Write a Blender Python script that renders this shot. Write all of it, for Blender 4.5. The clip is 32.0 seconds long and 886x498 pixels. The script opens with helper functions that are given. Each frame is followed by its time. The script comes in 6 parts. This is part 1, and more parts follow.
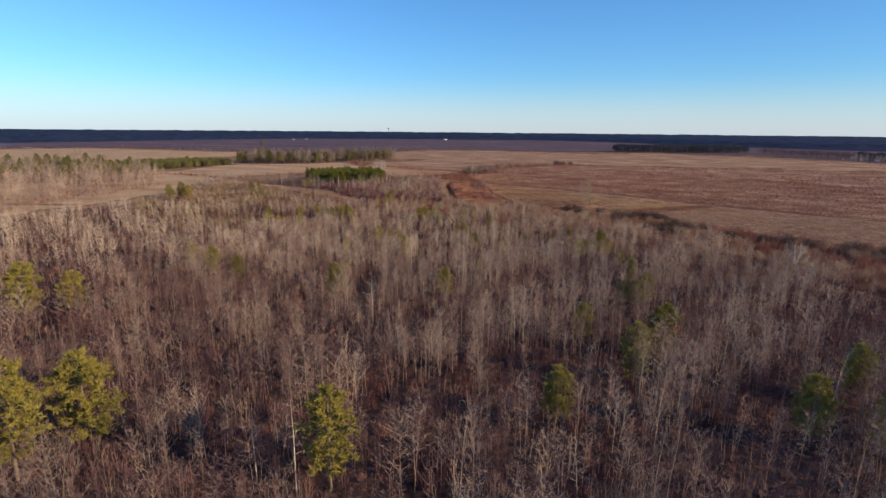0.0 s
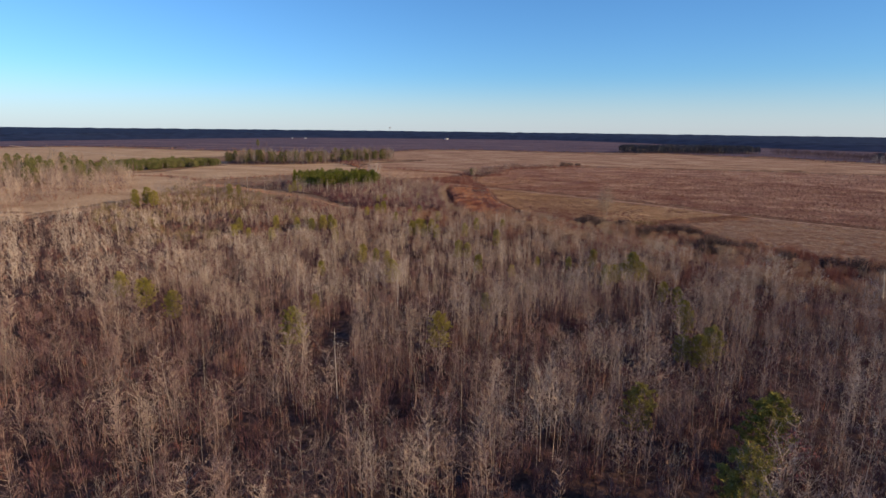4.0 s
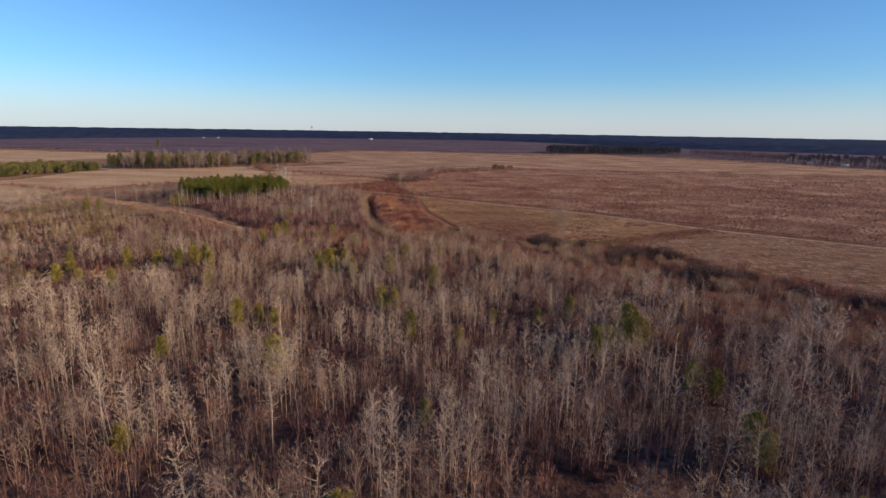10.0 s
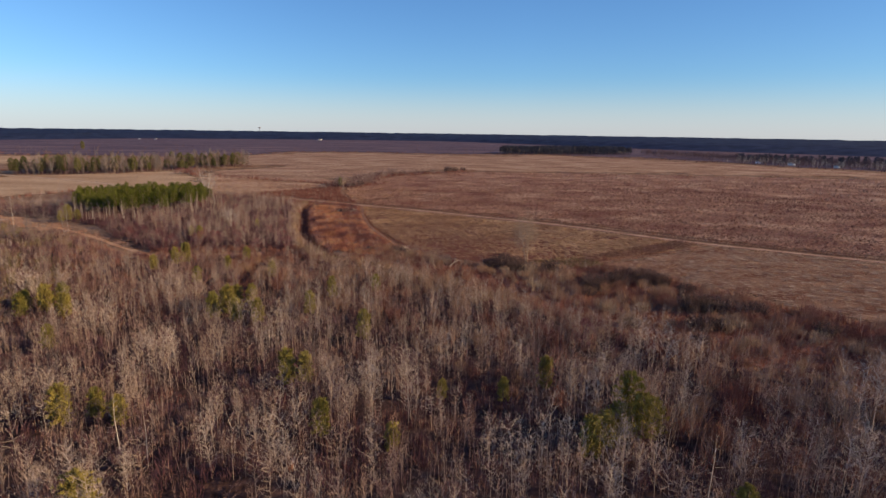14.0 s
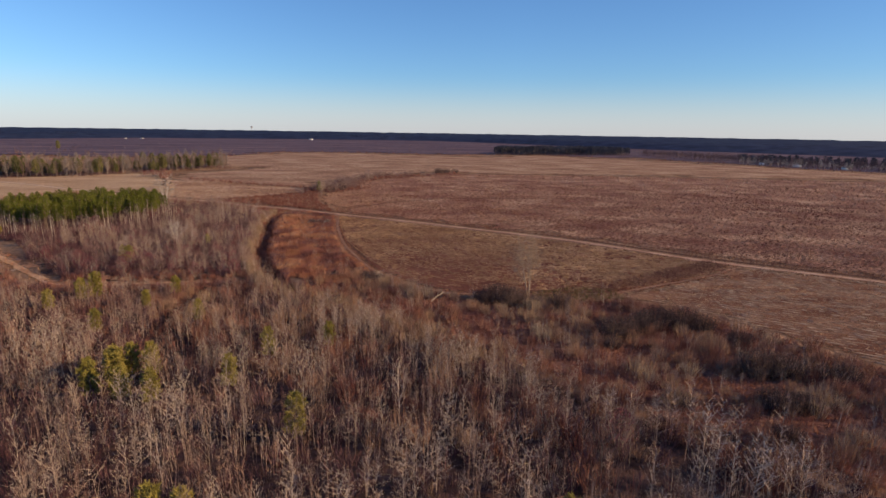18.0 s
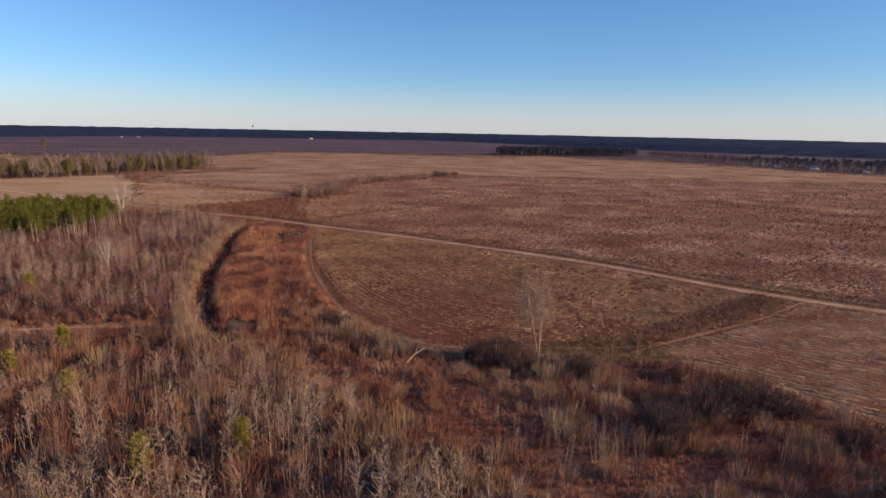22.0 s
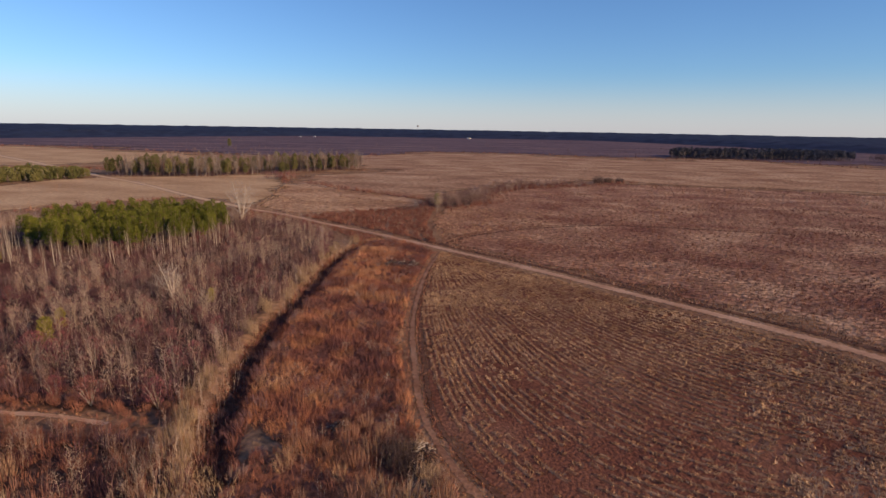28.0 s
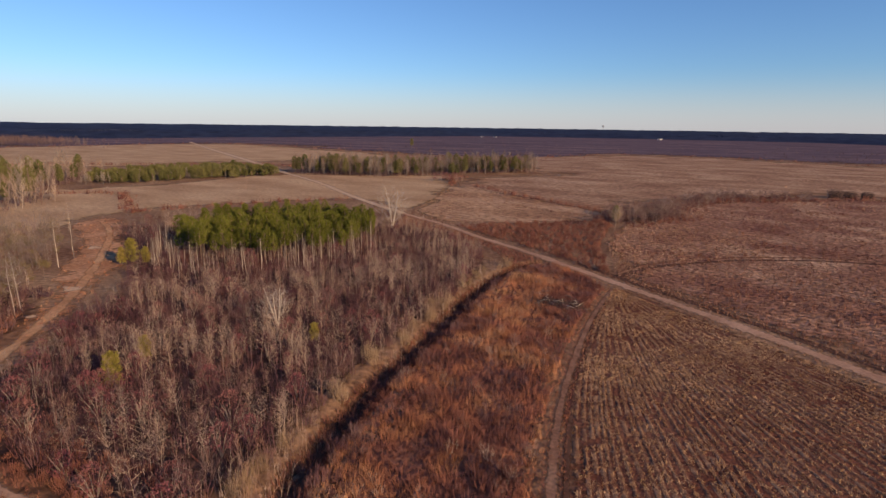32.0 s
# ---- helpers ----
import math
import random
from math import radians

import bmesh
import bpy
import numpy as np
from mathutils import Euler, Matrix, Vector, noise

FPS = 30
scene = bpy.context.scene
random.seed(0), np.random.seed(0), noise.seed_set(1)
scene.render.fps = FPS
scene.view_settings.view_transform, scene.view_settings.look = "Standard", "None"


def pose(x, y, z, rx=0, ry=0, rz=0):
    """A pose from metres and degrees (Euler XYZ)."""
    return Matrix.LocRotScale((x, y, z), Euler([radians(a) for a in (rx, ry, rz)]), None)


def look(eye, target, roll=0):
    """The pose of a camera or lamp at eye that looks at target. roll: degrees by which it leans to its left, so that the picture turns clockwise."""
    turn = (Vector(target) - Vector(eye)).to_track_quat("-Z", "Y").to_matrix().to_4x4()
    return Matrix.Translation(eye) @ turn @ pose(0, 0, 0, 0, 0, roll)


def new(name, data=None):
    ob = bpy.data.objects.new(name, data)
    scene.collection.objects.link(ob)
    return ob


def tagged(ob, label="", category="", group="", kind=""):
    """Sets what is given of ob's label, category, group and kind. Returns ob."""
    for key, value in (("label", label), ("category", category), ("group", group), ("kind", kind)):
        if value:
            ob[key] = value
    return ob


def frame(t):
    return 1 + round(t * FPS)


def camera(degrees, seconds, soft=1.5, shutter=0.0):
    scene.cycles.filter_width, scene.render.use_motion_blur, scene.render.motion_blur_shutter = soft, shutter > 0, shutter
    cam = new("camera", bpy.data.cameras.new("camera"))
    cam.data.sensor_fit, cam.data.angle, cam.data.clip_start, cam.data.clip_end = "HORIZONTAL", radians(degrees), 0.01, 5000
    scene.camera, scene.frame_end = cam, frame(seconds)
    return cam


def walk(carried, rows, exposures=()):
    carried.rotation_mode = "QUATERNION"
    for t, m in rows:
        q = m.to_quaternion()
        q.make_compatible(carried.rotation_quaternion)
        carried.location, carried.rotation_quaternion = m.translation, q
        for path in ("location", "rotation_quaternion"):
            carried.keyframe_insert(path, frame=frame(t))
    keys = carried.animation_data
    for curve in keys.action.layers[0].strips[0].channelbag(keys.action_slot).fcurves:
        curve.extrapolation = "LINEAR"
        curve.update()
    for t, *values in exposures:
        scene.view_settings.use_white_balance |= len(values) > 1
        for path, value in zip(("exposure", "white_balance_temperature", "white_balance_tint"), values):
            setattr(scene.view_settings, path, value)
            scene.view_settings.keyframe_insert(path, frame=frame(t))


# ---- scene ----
cam = camera(78.4, 32.0)
METRES, EYE, TILT, LEAN, TURN = 213.3, 30.5, -0.65, 0.95, 0.0
ROWS = [
    (0.0, 0.0, 0.0, 0.0, 0.3, -11.7, -1.45),
    (0.5, 0.0004, 0.0162, 0.0003, 0.24, -11.73, -1.49),
    (1.0, 0.0007, 0.0323, 0.0005, 0.22, -11.72, -1.53),
    (1.5, 0.0012, 0.0482, 0.0007, 0.22, -11.73, -1.54),
    (2.0, 0.0018, 0.064, 0.0007, 0.26, -11.71, -1.57),
    (2.5, 0.0024, 0.0798, 0.0009, 0.31, -11.75, -1.59),
    (3.0, 0.003, 0.0956, 0.0012, 0.38, -11.76, -1.58),
    (3.5, 0.0036, 0.1113, 0.0015, 0.43, -11.78, -1.6),
    (5.5, 0.0049, 0.1735, 0.0013, 0.68, -11.78, -1.64),
    (6.0, 0.0051, 0.1893, 0.0015, 0.7, -11.76, -1.7),
    (6.5, 0.0055, 0.205, 0.0016, 0.71, -11.76, -1.74),
    (7.0, 0.0059, 0.2207, 0.0018, 0.78, -11.75, -1.86),
    (7.5, 0.0064, 0.2363, 0.002, 0.83, -11.75, -1.8),
    (8.0, 0.007, 0.2518, 0.0021, 0.66, -11.71, -1.88),
    (8.5, 0.0079, 0.2672, 0.0025, -0.77, -11.7, -1.91),
    (9.0, 0.009, 0.2827, 0.0026, -2.96, -11.62, -1.91),
    (9.5, 0.0104, 0.298, 0.003, -5.11, -11.6, -1.8),
    (10.0, 0.0126, 0.3132, 0.003, -7.25, -11.57, -1.74),
    (10.5, 0.0147, 0.3284, 0.0034, -9.49, -11.54, -1.71),
    (11.0, 0.0176, 0.3434, 0.0036, -10.47, -11.49, -1.65),
    (11.5, 0.0215, 0.3584, 0.0038, -10.98, -11.48, -1.61),
    (12.0, 0.0253, 0.3735, 0.0041, -11.28, -11.47, -1.62),
    (12.5, 0.0294, 0.3875, 0.0042, -11.41, -11.45, -1.61),
    (13.0, 0.0339, 0.4025, 0.0043, -11.51, -11.42, -1.61),
    (13.5, 0.0386, 0.4174, 0.0045, -11.88, -11.4, -1.59),
    (14.0, 0.0436, 0.4322, 0.0048, -12.11, -11.38, -1.6),
    (14.5, 0.0484, 0.447, 0.005, -12.29, -11.37, -1.61),
    (16.5, 0.067, 0.5055, 0.0058, -12.54, -11.38, -1.59),
    (17.0, 0.0714, 0.5203, 0.0062, -12.62, -11.39, -1.65),
    (17.5, 0.0761, 0.5349, 0.0064, -12.65, -11.4, -1.69),
    (18.0, 0.081, 0.5496, 0.0066, -12.7, -11.4, -1.67),
    (18.5, 0.0859, 0.5643, 0.0068, -12.71, -11.41, -1.71),
    (19.0, 0.0909, 0.5791, 0.0072, -12.69, -11.4, -1.73),
    (19.5, 0.096, 0.5938, 0.0075, -12.64, -11.42, -1.73),
    (20.0, 0.1011, 0.6086, 0.0078, -12.64, -11.41, -1.73),
    (20.5, 0.1062, 0.6231, 0.0081, -12.61, -11.43, -1.73),
    (21.0, 0.1114, 0.6377, 0.0084, -12.55, -11.41, -1.8),
    (21.5, 0.1163, 0.6524, 0.0086, -12.56, -11.44, -1.83),
    (22.0, 0.1215, 0.6671, 0.0089, -12.42, -11.44, -1.88),
    (22.5, 0.1265, 0.6819, 0.009, -11.89, -11.49, -1.86),
    (23.0, 0.1316, 0.697, 0.0094, -10.77, -11.56, -1.81),
    (23.5, 0.1362, 0.7121, 0.0096, -9.01, -11.61, -1.85),
    (24.0, 0.1407, 0.7274, 0.0099, -7.07, -11.68, -1.81),
    (24.5, 0.1441, 0.7431, 0.01, -4.94, -11.75, -1.81),
    (25.0, 0.1476, 0.7588, 0.0101, -1.62, -11.83, -1.89),
    (25.5, 0.1505, 0.7748, 0.0101, 1.51, -11.91, -1.92),
    (27.5, 0.1563, 0.8367, 0.0109, 3.83, -12.0, -1.97),
    (28.0, 0.1567, 0.8525, 0.0111, 4.01, -12.02, -1.93),
    (28.5, 0.1567, 0.8683, 0.0113, 4.12, -12.06, -1.86),
    (29.0, 0.1568, 0.8839, 0.0115, 4.23, -12.08, -1.86),
    (29.5, 0.1563, 0.8996, 0.0115, 4.96, -12.11, -1.9),
    (30.0, 0.1559, 0.9156, 0.0115, 8.56, -12.19, -1.92),
    (30.5, 0.1555, 0.9315, 0.0114, 12.48, -12.29, -1.94),
    (31.0, 0.1545, 0.9474, 0.0113, 16.31, -12.43, -1.91),
    (31.5, 0.1527, 0.9629, 0.0112, 20.01, -12.53, -1.86),
    (32.0, 0.15, 0.978, 0.0112, 22.69, -12.61, -1.9),
]
walk(cam, [(t, pose(0, 0, EYE, TILT, LEAN, TURN) @ pose(METRES * x, METRES * y, METRES * z, 90 + pitch, roll, yaw)) for t, x, y, z, yaw, pitch, roll in ROWS],
     [(0.0, 0.36, 6470, 7.0), (2.5, 0.28, 6530, 8.5), (9.0, 0.23, 6720, 11.5), (19.0, 0.22, 7160, 17), (27.0, 0.14, 7265, 20), (32.0, 0.02, 7320, 21)])

# ---------------------------------------------------------------- light
SUN_EL, SUN_TO = 18.5, Vector((0.94, -0.34, 0)).normalized()
world = bpy.data.worlds.new("sky")
scene.world = world
world.use_nodes = True
wn = world.node_tree.nodes
sky = wn.new("ShaderNodeTexSky")
sky.sky_type, sky.sun_disc = "NISHITA", False
sky.sun_elevation = radians(SUN_EL)
sky.sun_rotation = math.atan2(SUN_TO.x, SUN_TO.y) % (2 * math.pi)
sky.altitude, sky.air_density, sky.dust_density, sky.ozone_density = 30, 1.0, 0.2, 7.5
wn["Background"].inputs[1].default_value = 0.145
up = wn.new("ShaderNodeSeparateXYZ")
world.node_tree.links.new(wn.new("ShaderNodeTexCoord").outputs["Generated"], up.inputs[0])
low_air = wn.new("ShaderNodeMapRange")
low_air.interpolation_type = "SMOOTHERSTEP"
for key, value in (("From Min", -0.02), ("From Max", 0.11), ("To Min", 0.55), ("To Max", 0.0)):
    low_air.inputs[key].default_value = value
world.node_tree.links.new(up.outputs["Z"], low_air.inputs["Value"])
haze = wn.new("ShaderNodeMix")
haze.data_type = "RGBA"
haze.inputs["B"].default_value = (3.95, 4.08, 4.65, 1)
world.node_tree.links.new(low_air.outputs[0], haze.inputs["Factor"])
clear = wn.new("ShaderNodeMix")
clear.data_type, clear.blend_type = "RGBA", "MULTIPLY"
clear.inputs["Factor"].default_value = 1.0
clear.inputs["B"].default_value = (0.90, 1.0, 1.03, 1)
world.node_tree.links.new(sky.outputs[0], clear.inputs["A"])
sunward = wn.new("ShaderNodeVectorMath")
sunward.operation = "DOT_PRODUCT"
sunward.inputs[1].default_value = SUN_TO
world.node_tree.links.new(up.inputs[0].links[0].from_socket, sunward.inputs[0])
even = wn.new("ShaderNodeMapRange")
for key, value in (("From Min", 0.0), ("From Max", 1.0), ("To Min", 1.0), ("To Max", 0.68)):
    even.inputs[key].default_value = value
world.node_tree.links.new(sunward.outputs["Value"], even.inputs["Value"])
dimmed = wn.new("ShaderNodeVectorMath")
dimmed.operation = "SCALE"
world.node_tree.links.new(clear.outputs["Result"], dimmed.inputs[0])
world.node_tree.links.new(even.outputs[0], dimmed.inputs["Scale"])
world.node_tree.links.new(dimmed.outputs[0], haze.inputs["A"])
world.node_tree.links.new(haze.outputs["Result"], wn["Background"].inputs[0])
sun = new("sun", bpy.data.lights.new("sun", "SUN"))
sun.data.energy, sun.data.angle, sun.data.color = 5.0, radians(0.6), (1.0, 0.74, 0.455)
sun_way = Vector((SUN_TO.x * math.cos(radians(SUN_EL)), SUN_TO.y * math.cos(radians(SUN_EL)), math.sin(radians(SUN_EL))))
sun.matrix_world = look(sun_way * 200, (0, 0, 0))
scene.view_settings.exposure = 0.0


# ---------------------------------------------------------------- materials
def material(name, colours, source="noise", scale=0.3, fine=6.0, vary=0.35, rough=0.9, bump=0.0, bump_scale=8.0, stretch=None, fray=0.0):
    """Colours along a ramp, chosen by noise over the ground, by each object's random number or by the tone each plant carries."""
    m = bpy.data.materials.new(name)
    m.use_nodes = True
    n, l = m.node_tree.nodes, m.node_tree.links
    b = n["Principled BSDF"]
    b.inputs["Roughness"].default_value = rough
    b.inputs["Specular IOR Level"].default_value = 0.03 if rough > 0.8 else 0.4
    place = n.new("ShaderNodeNewGeometry").outputs["Position"]
    if stretch:
        mp = n.new("ShaderNodeMapping")
        mp.inputs["Rotation"].default_value = (0, 0, stretch[0])
        mp.inputs["Scale"].default_value = (1, stretch[1], 1)
        l.new(place, mp.inputs[0])
        place = mp.outputs[0]
    big = n.new("ShaderNodeTexNoise")
    big.inputs["Scale"].default_value, big.inputs["Detail"].default_value = scale, 5
    l.new(place, big.inputs["Vector"])
    small = n.new("ShaderNodeTexNoise")
    small.inputs["Scale"].default_value, small.inputs["Detail"].default_value = fine, 4
    l.new(place, small.inputs["Vector"])
    ramp = n.new("ShaderNodeValToRGB")
    while len(ramp.color_ramp.elements) < len(colours):
        ramp.color_ramp.elements.new(0.5)
    low, high = (0.32, 0.68) if source == "noise" else (0.0, 1.0)
    for k, c in enumerate(colours):
        e = ramp.color_ramp.elements[k]
        e.position, e.color = low + (high - low) * k / max(1, len(colours) - 1), (*c, 1)
    if source == "noise":
        l.new(big.outputs["Fac"], ramp.inputs[0])
    elif source == "object":
        l.new(n.new("ShaderNodeObjectInfo").outputs["Random"], ramp.inputs[0])
    else:
        a = n.new("ShaderNodeAttribute")
        a.attribute_name = "tone"
        l.new(a.outputs["Fac"], ramp.inputs[0])
    mr = n.new("ShaderNodeMapRange")
    mr.inputs["From Min"].default_value, mr.inputs["From Max"].default_value = 0.28, 0.72
    mr.inputs["To Min"].default_value, mr.inputs["To Max"].default_value = 1 - vary, 1 + vary
    l.new(small.outputs["Fac"], mr.inputs["Value"])
    mix = n.new("ShaderNodeVectorMath")
    mix.operation = "SCALE"
    l.new(ramp.outputs[0], mix.inputs[0])
    l.new(mr.outputs[0], mix.inputs["Scale"])
    l.new(mix.outputs[0], b.inputs["Base Color"])
    if bump:
        t = n.new("ShaderNodeTexNoise")
        t.inputs["Scale"].default_value, t.inputs["Detail"].default_value = bump_scale, 6
        l.new(place, t.inputs["Vector"])
        bp = n.new("ShaderNodeBump")
        bp.inputs["Strength"].default_value, bp.inputs["Distance"].default_value = 0.8, bump
        l.new(t.outputs["Fac"], bp.inputs["Height"])
        l.new(bp.outputs[0], b.inputs["Normal"])
    if fray:
        a = n.new("ShaderNodeAttribute")
        a.attribute_name = "rim"
        t = n.new("ShaderNodeTexNoise")
        t.inputs["Scale"].default_value, t.inputs["Detail"].default_value = fray, 5
        l.new(n.new("ShaderNodeNewGeometry").outputs["Position"], t.inputs["Vector"])
        s = n.new("ShaderNodeMath")
        s.operation = "MULTIPLY_ADD"
        s.inputs[1].default_value, s.inputs[2].default_value = 2.6, -1.55
        l.new(t.outputs["Fac"], s.inputs[0])
        f = n.new("ShaderNodeMath")
        f.operation, f.use_clamp = "MULTIPLY_ADD", True
        f.inputs[1].default_value = 2.2
        l.new(a.outputs["Fac"], f.inputs[0])
        l.new(s.outputs[0], f.inputs[2])
        mx, tr = n.new("ShaderNodeMixShader"), n.new("ShaderNodeBsdfTransparent")
        l.new(f.outputs[0], mx.inputs[0])
        l.new(tr.outputs[0], mx.inputs[1])
        l.new(b.outputs[0], mx.inputs[2])
        l.new(mx.outputs[0], n["Material Output"].inputs["Surface"])
    return m


M_LITTER = material("leaf_litter", [(0.055, 0.032, 0.029), (0.085, 0.05, 0.042), (0.125, 0.072, 0.055)], scale=0.12, fine=1.3, vary=0.5, bump=0.5, bump_scale=1.2, fray=0.5)
M_GRASS = material("dry_grass", [(0.181, 0.097, 0.061), (0.253, 0.151, 0.094), (0.326, 0.211, 0.131)], scale=0.05, fine=0.9, vary=0.45, bump=0.4, bump_scale=1.2)
M_SOIL = material("stubble_soil", [(0.119, 0.045, 0.030), (0.166, 0.069, 0.046), (0.214, 0.106, 0.070)], scale=0.07, fine=2.2, vary=0.4, bump=0.25, bump_scale=3, fray=0.8)
M_SOIL_B = material("stubble_soil_pale", [(0.168, 0.074, 0.046), (0.235, 0.118, 0.073), (0.336, 0.196, 0.122)], scale=0.06, fine=1.6, vary=0.4, bump=0.25, bump_scale=2.5, stretch=(0.8, 4.0), fray=0.8)
# Both stubbles below are greyed towards blue to paint in distance haze.
M_ROUGH = material("weedy_stubble", [(0.197, 0.089, 0.064), (0.297, 0.160, 0.107), (0.441, 0.281, 0.183)], scale=0.05, fine=0.7, vary=0.8, bump=0.8, bump_scale=0.9, stretch=(0.7, 1.3), fray=0.12)
M_FAR = material("far_stubble_hazed", [(0.235, 0.125, 0.079), (0.338, 0.205, 0.129), (0.443, 0.293, 0.190)], scale=0.03, fine=0.4, vary=0.6, stretch=(0.55, 1.5), fray=0.06)
M_TAN = material("dry_hay", [(0.363, 0.226, 0.130), (0.451, 0.299, 0.176), (0.528, 0.369, 0.226)], scale=0.03, fine=0.5, vary=0.25, bump=0.2, bump_scale=1.2, stretch=(0.7, 2.0), fray=0.2)
# Marsh browns with purple-blue distance haze mixed into the colour.
M_MARSH = material("scrub_marsh_hazed", [(0.085, 0.061, 0.081), (0.122, 0.087, 0.107), (0.183, 0.124, 0.130)], scale=0.006, fine=0.05, vary=0.4, stretch=(0.0, 5.0), fray=0.03)
M_RUST = material("sedge_floor", [(0.176, 0.081, 0.059), (0.239, 0.112, 0.076), (0.314, 0.153, 0.097)], scale=0.1, fine=1.5, vary=0.5, bump=0.4, bump_scale=1.5, fray=0.6)
M_ROAD = material("sandy_track", [(0.329, 0.190, 0.127), (0.413, 0.255, 0.174), (0.498, 0.325, 0.230)], scale=0.15, fine=2.5, vary=0.2, bump=0.08, bump_scale=3, fray=1.6)
M_OLIVE = material("olive_needles", [(0.119, 0.122, 0.049), (0.150, 0.149, 0.059), (0.188, 0.177, 0.073)], "object", fine=0.5, vary=0.35)
M_CHAFF = material("chaff_rows", [(0.190, 0.100, 0.066), (0.323, 0.214, 0.141), (0.456, 0.337, 0.226)], scale=0.6, fine=5.0, vary=0.35)
M_TRACK = material("worn_track", [(0.20, 0.10, 0.065), (0.26, 0.14, 0.092), (0.31, 0.182, 0.122)], scale=0.3, fine=2.5, vary=0.3, bump=0.08, bump_scale=3, fray=1.8)
M_LONE = material("pale_twigs", [(0.330, 0.249, 0.185), (0.396, 0.304, 0.229)], "object", fine=1.5, vary=0.2)
M_GROVE = material("grove_twigs", [(0.19, 0.156, 0.132), (0.25, 0.212, 0.182), (0.30, 0.258, 0.222)], "object", fine=0.4, vary=0.25)
M_RIDGE = material("ridge_soil", [(0.14, 0.063, 0.041), (0.22, 0.118, 0.075), (0.32, 0.205, 0.132)], scale=0.6, fine=4, vary=0.4)
M_CLAY = material("clay_clearing", [(0.319, 0.152, 0.080), (0.407, 0.211, 0.116), (0.506, 0.289, 0.168)], scale=0.1, fine=1.2, vary=0.35, bump=0.2, bump_scale=1.5, fray=0.6)
M_CLAY_B = material("worn_clay", [(0.403, 0.205, 0.106), (0.488, 0.275, 0.150), (0.551, 0.345, 0.198)], scale=0.12, fine=1.2, vary=0.3, bump=0.15, bump_scale=1.5, fray=0.35)
M_SAND = material("pale_sand", [(0.50, 0.345, 0.225), (0.58, 0.42, 0.29)], scale=0.2, fine=2.0, vary=0.2, bump=0.06, bump_scale=3, fray=0.7)
M_RUT = material("dark_rut", [(0.09, 0.046, 0.033), (0.14, 0.076, 0.054)], scale=0.2, fine=2.0, vary=0.3, fray=2.0)

TWIG = [(0.11, 0.06, 0.061), (0.162, 0.098, 0.095), (0.23, 0.155, 0.137), (0.312, 0.229, 0.19), (0.40, 0.312, 0.254), (0.49, 0.397, 0.32)]
M_TWIG = material("bare_twigs", TWIG, "tone", fine=0.4, vary=0.2)
M_TWIG_B = material("brown_twigs", [(0.146, 0.075, 0.063), (0.216, 0.123, 0.100), (0.297, 0.196, 0.153), (0.380, 0.277, 0.214), (0.466, 0.367, 0.286)], "tone", fine=0.4, vary=0.2)
M_MAUVE = material("mauve_twigs", [(0.085, 0.04, 0.05), (0.13, 0.066, 0.074), (0.19, 0.108, 0.108), (0.27, 0.175, 0.158)], "tone", fine=0.4, vary=0.25)
M_BARK = material("grey_bark", [(0.25, 0.205, 0.17), (0.32, 0.27, 0.222), (0.23, 0.18, 0.147)], "object", fine=5, vary=0.3)
M_CROWN = material("grey_twigs", [(0.165, 0.125, 0.110), (0.24, 0.192, 0.164), (0.18, 0.136, 0.118)], "object", fine=0.8, vary=0.2)
M_CROWN_PALE = material("pale_far_twigs", [(0.34, 0.29, 0.25), (0.42, 0.37, 0.33)], "noise", fine=0.5, vary=0.25)
M_PALE = material("bleached_wood", [(0.50, 0.43, 0.36), (0.60, 0.53, 0.45)], "object", fine=4, vary=0.25)
M_PINEBARK = material("pine_bark", [(0.20, 0.145, 0.108), (0.29, 0.22, 0.165)], "object", fine=6, vary=0.35)
M_NEEDLE = material("pine_needles", [(0.228, 0.201, 0.053), (0.276, 0.233, 0.063), (0.330, 0.266, 0.077)], "object", fine=1.5, vary=0.35)
M_NEEDLE_B = material("dark_pine_needles", [(0.112, 0.125, 0.025), (0.147, 0.162, 0.034), (0.183, 0.196, 0.043)], "object", fine=1.2, vary=0.4)
# Far pines are lifted and blued in colour to paint in distance haze.
M_FARPINE = material("far_pine_hazed", [(0.057, 0.061, 0.085), (0.071, 0.075, 0.095), (0.088, 0.091, 0.105)], "tone", scale=0.01, fine=0.03, vary=0.35)
# Canopy colour holds the shade between crowns and the blue of haze.
M_CANOPY = material("far_canopy_shaded", [(0.019, 0.028, 0.059), (0.025, 0.035, 0.070), (0.031, 0.042, 0.076)], "tone", scale=0.01, fine=0.03, vary=0.3)
# Twig colour lifted to make up for the shade on the edge trees.
M_FARBARE = material("far_bare_woods_lifted", [(0.094, 0.065, 0.074), (0.138, 0.096, 0.101), (0.206, 0.142, 0.130)], "tone", scale=0.01, fine=0.05, vary=0.3)
M_UNDER = material("red_brush", [(0.140, 0.058, 0.050), (0.213, 0.087, 0.068), (0.291, 0.129, 0.091), (0.314, 0.174, 0.124)], "tone", fine=0.5, vary=0.3)
M_SEDGE = material("rust_sedge", [(0.179, 0.079, 0.069), (0.252, 0.110, 0.087), (0.323, 0.137, 0.092), (0.397, 0.180, 0.106), (0.469, 0.238, 0.137), (0.540, 0.319, 0.193)], "tone", fine=0.25, vary=0.35)
M_SHRUB = material("tan_shrub_twigs", [(0.202, 0.081, 0.066), (0.272, 0.127, 0.094), (0.333, 0.193, 0.130), (0.373, 0.255, 0.169), (0.423, 0.328, 0.223)], "tone", fine=0.4, vary=0.2)
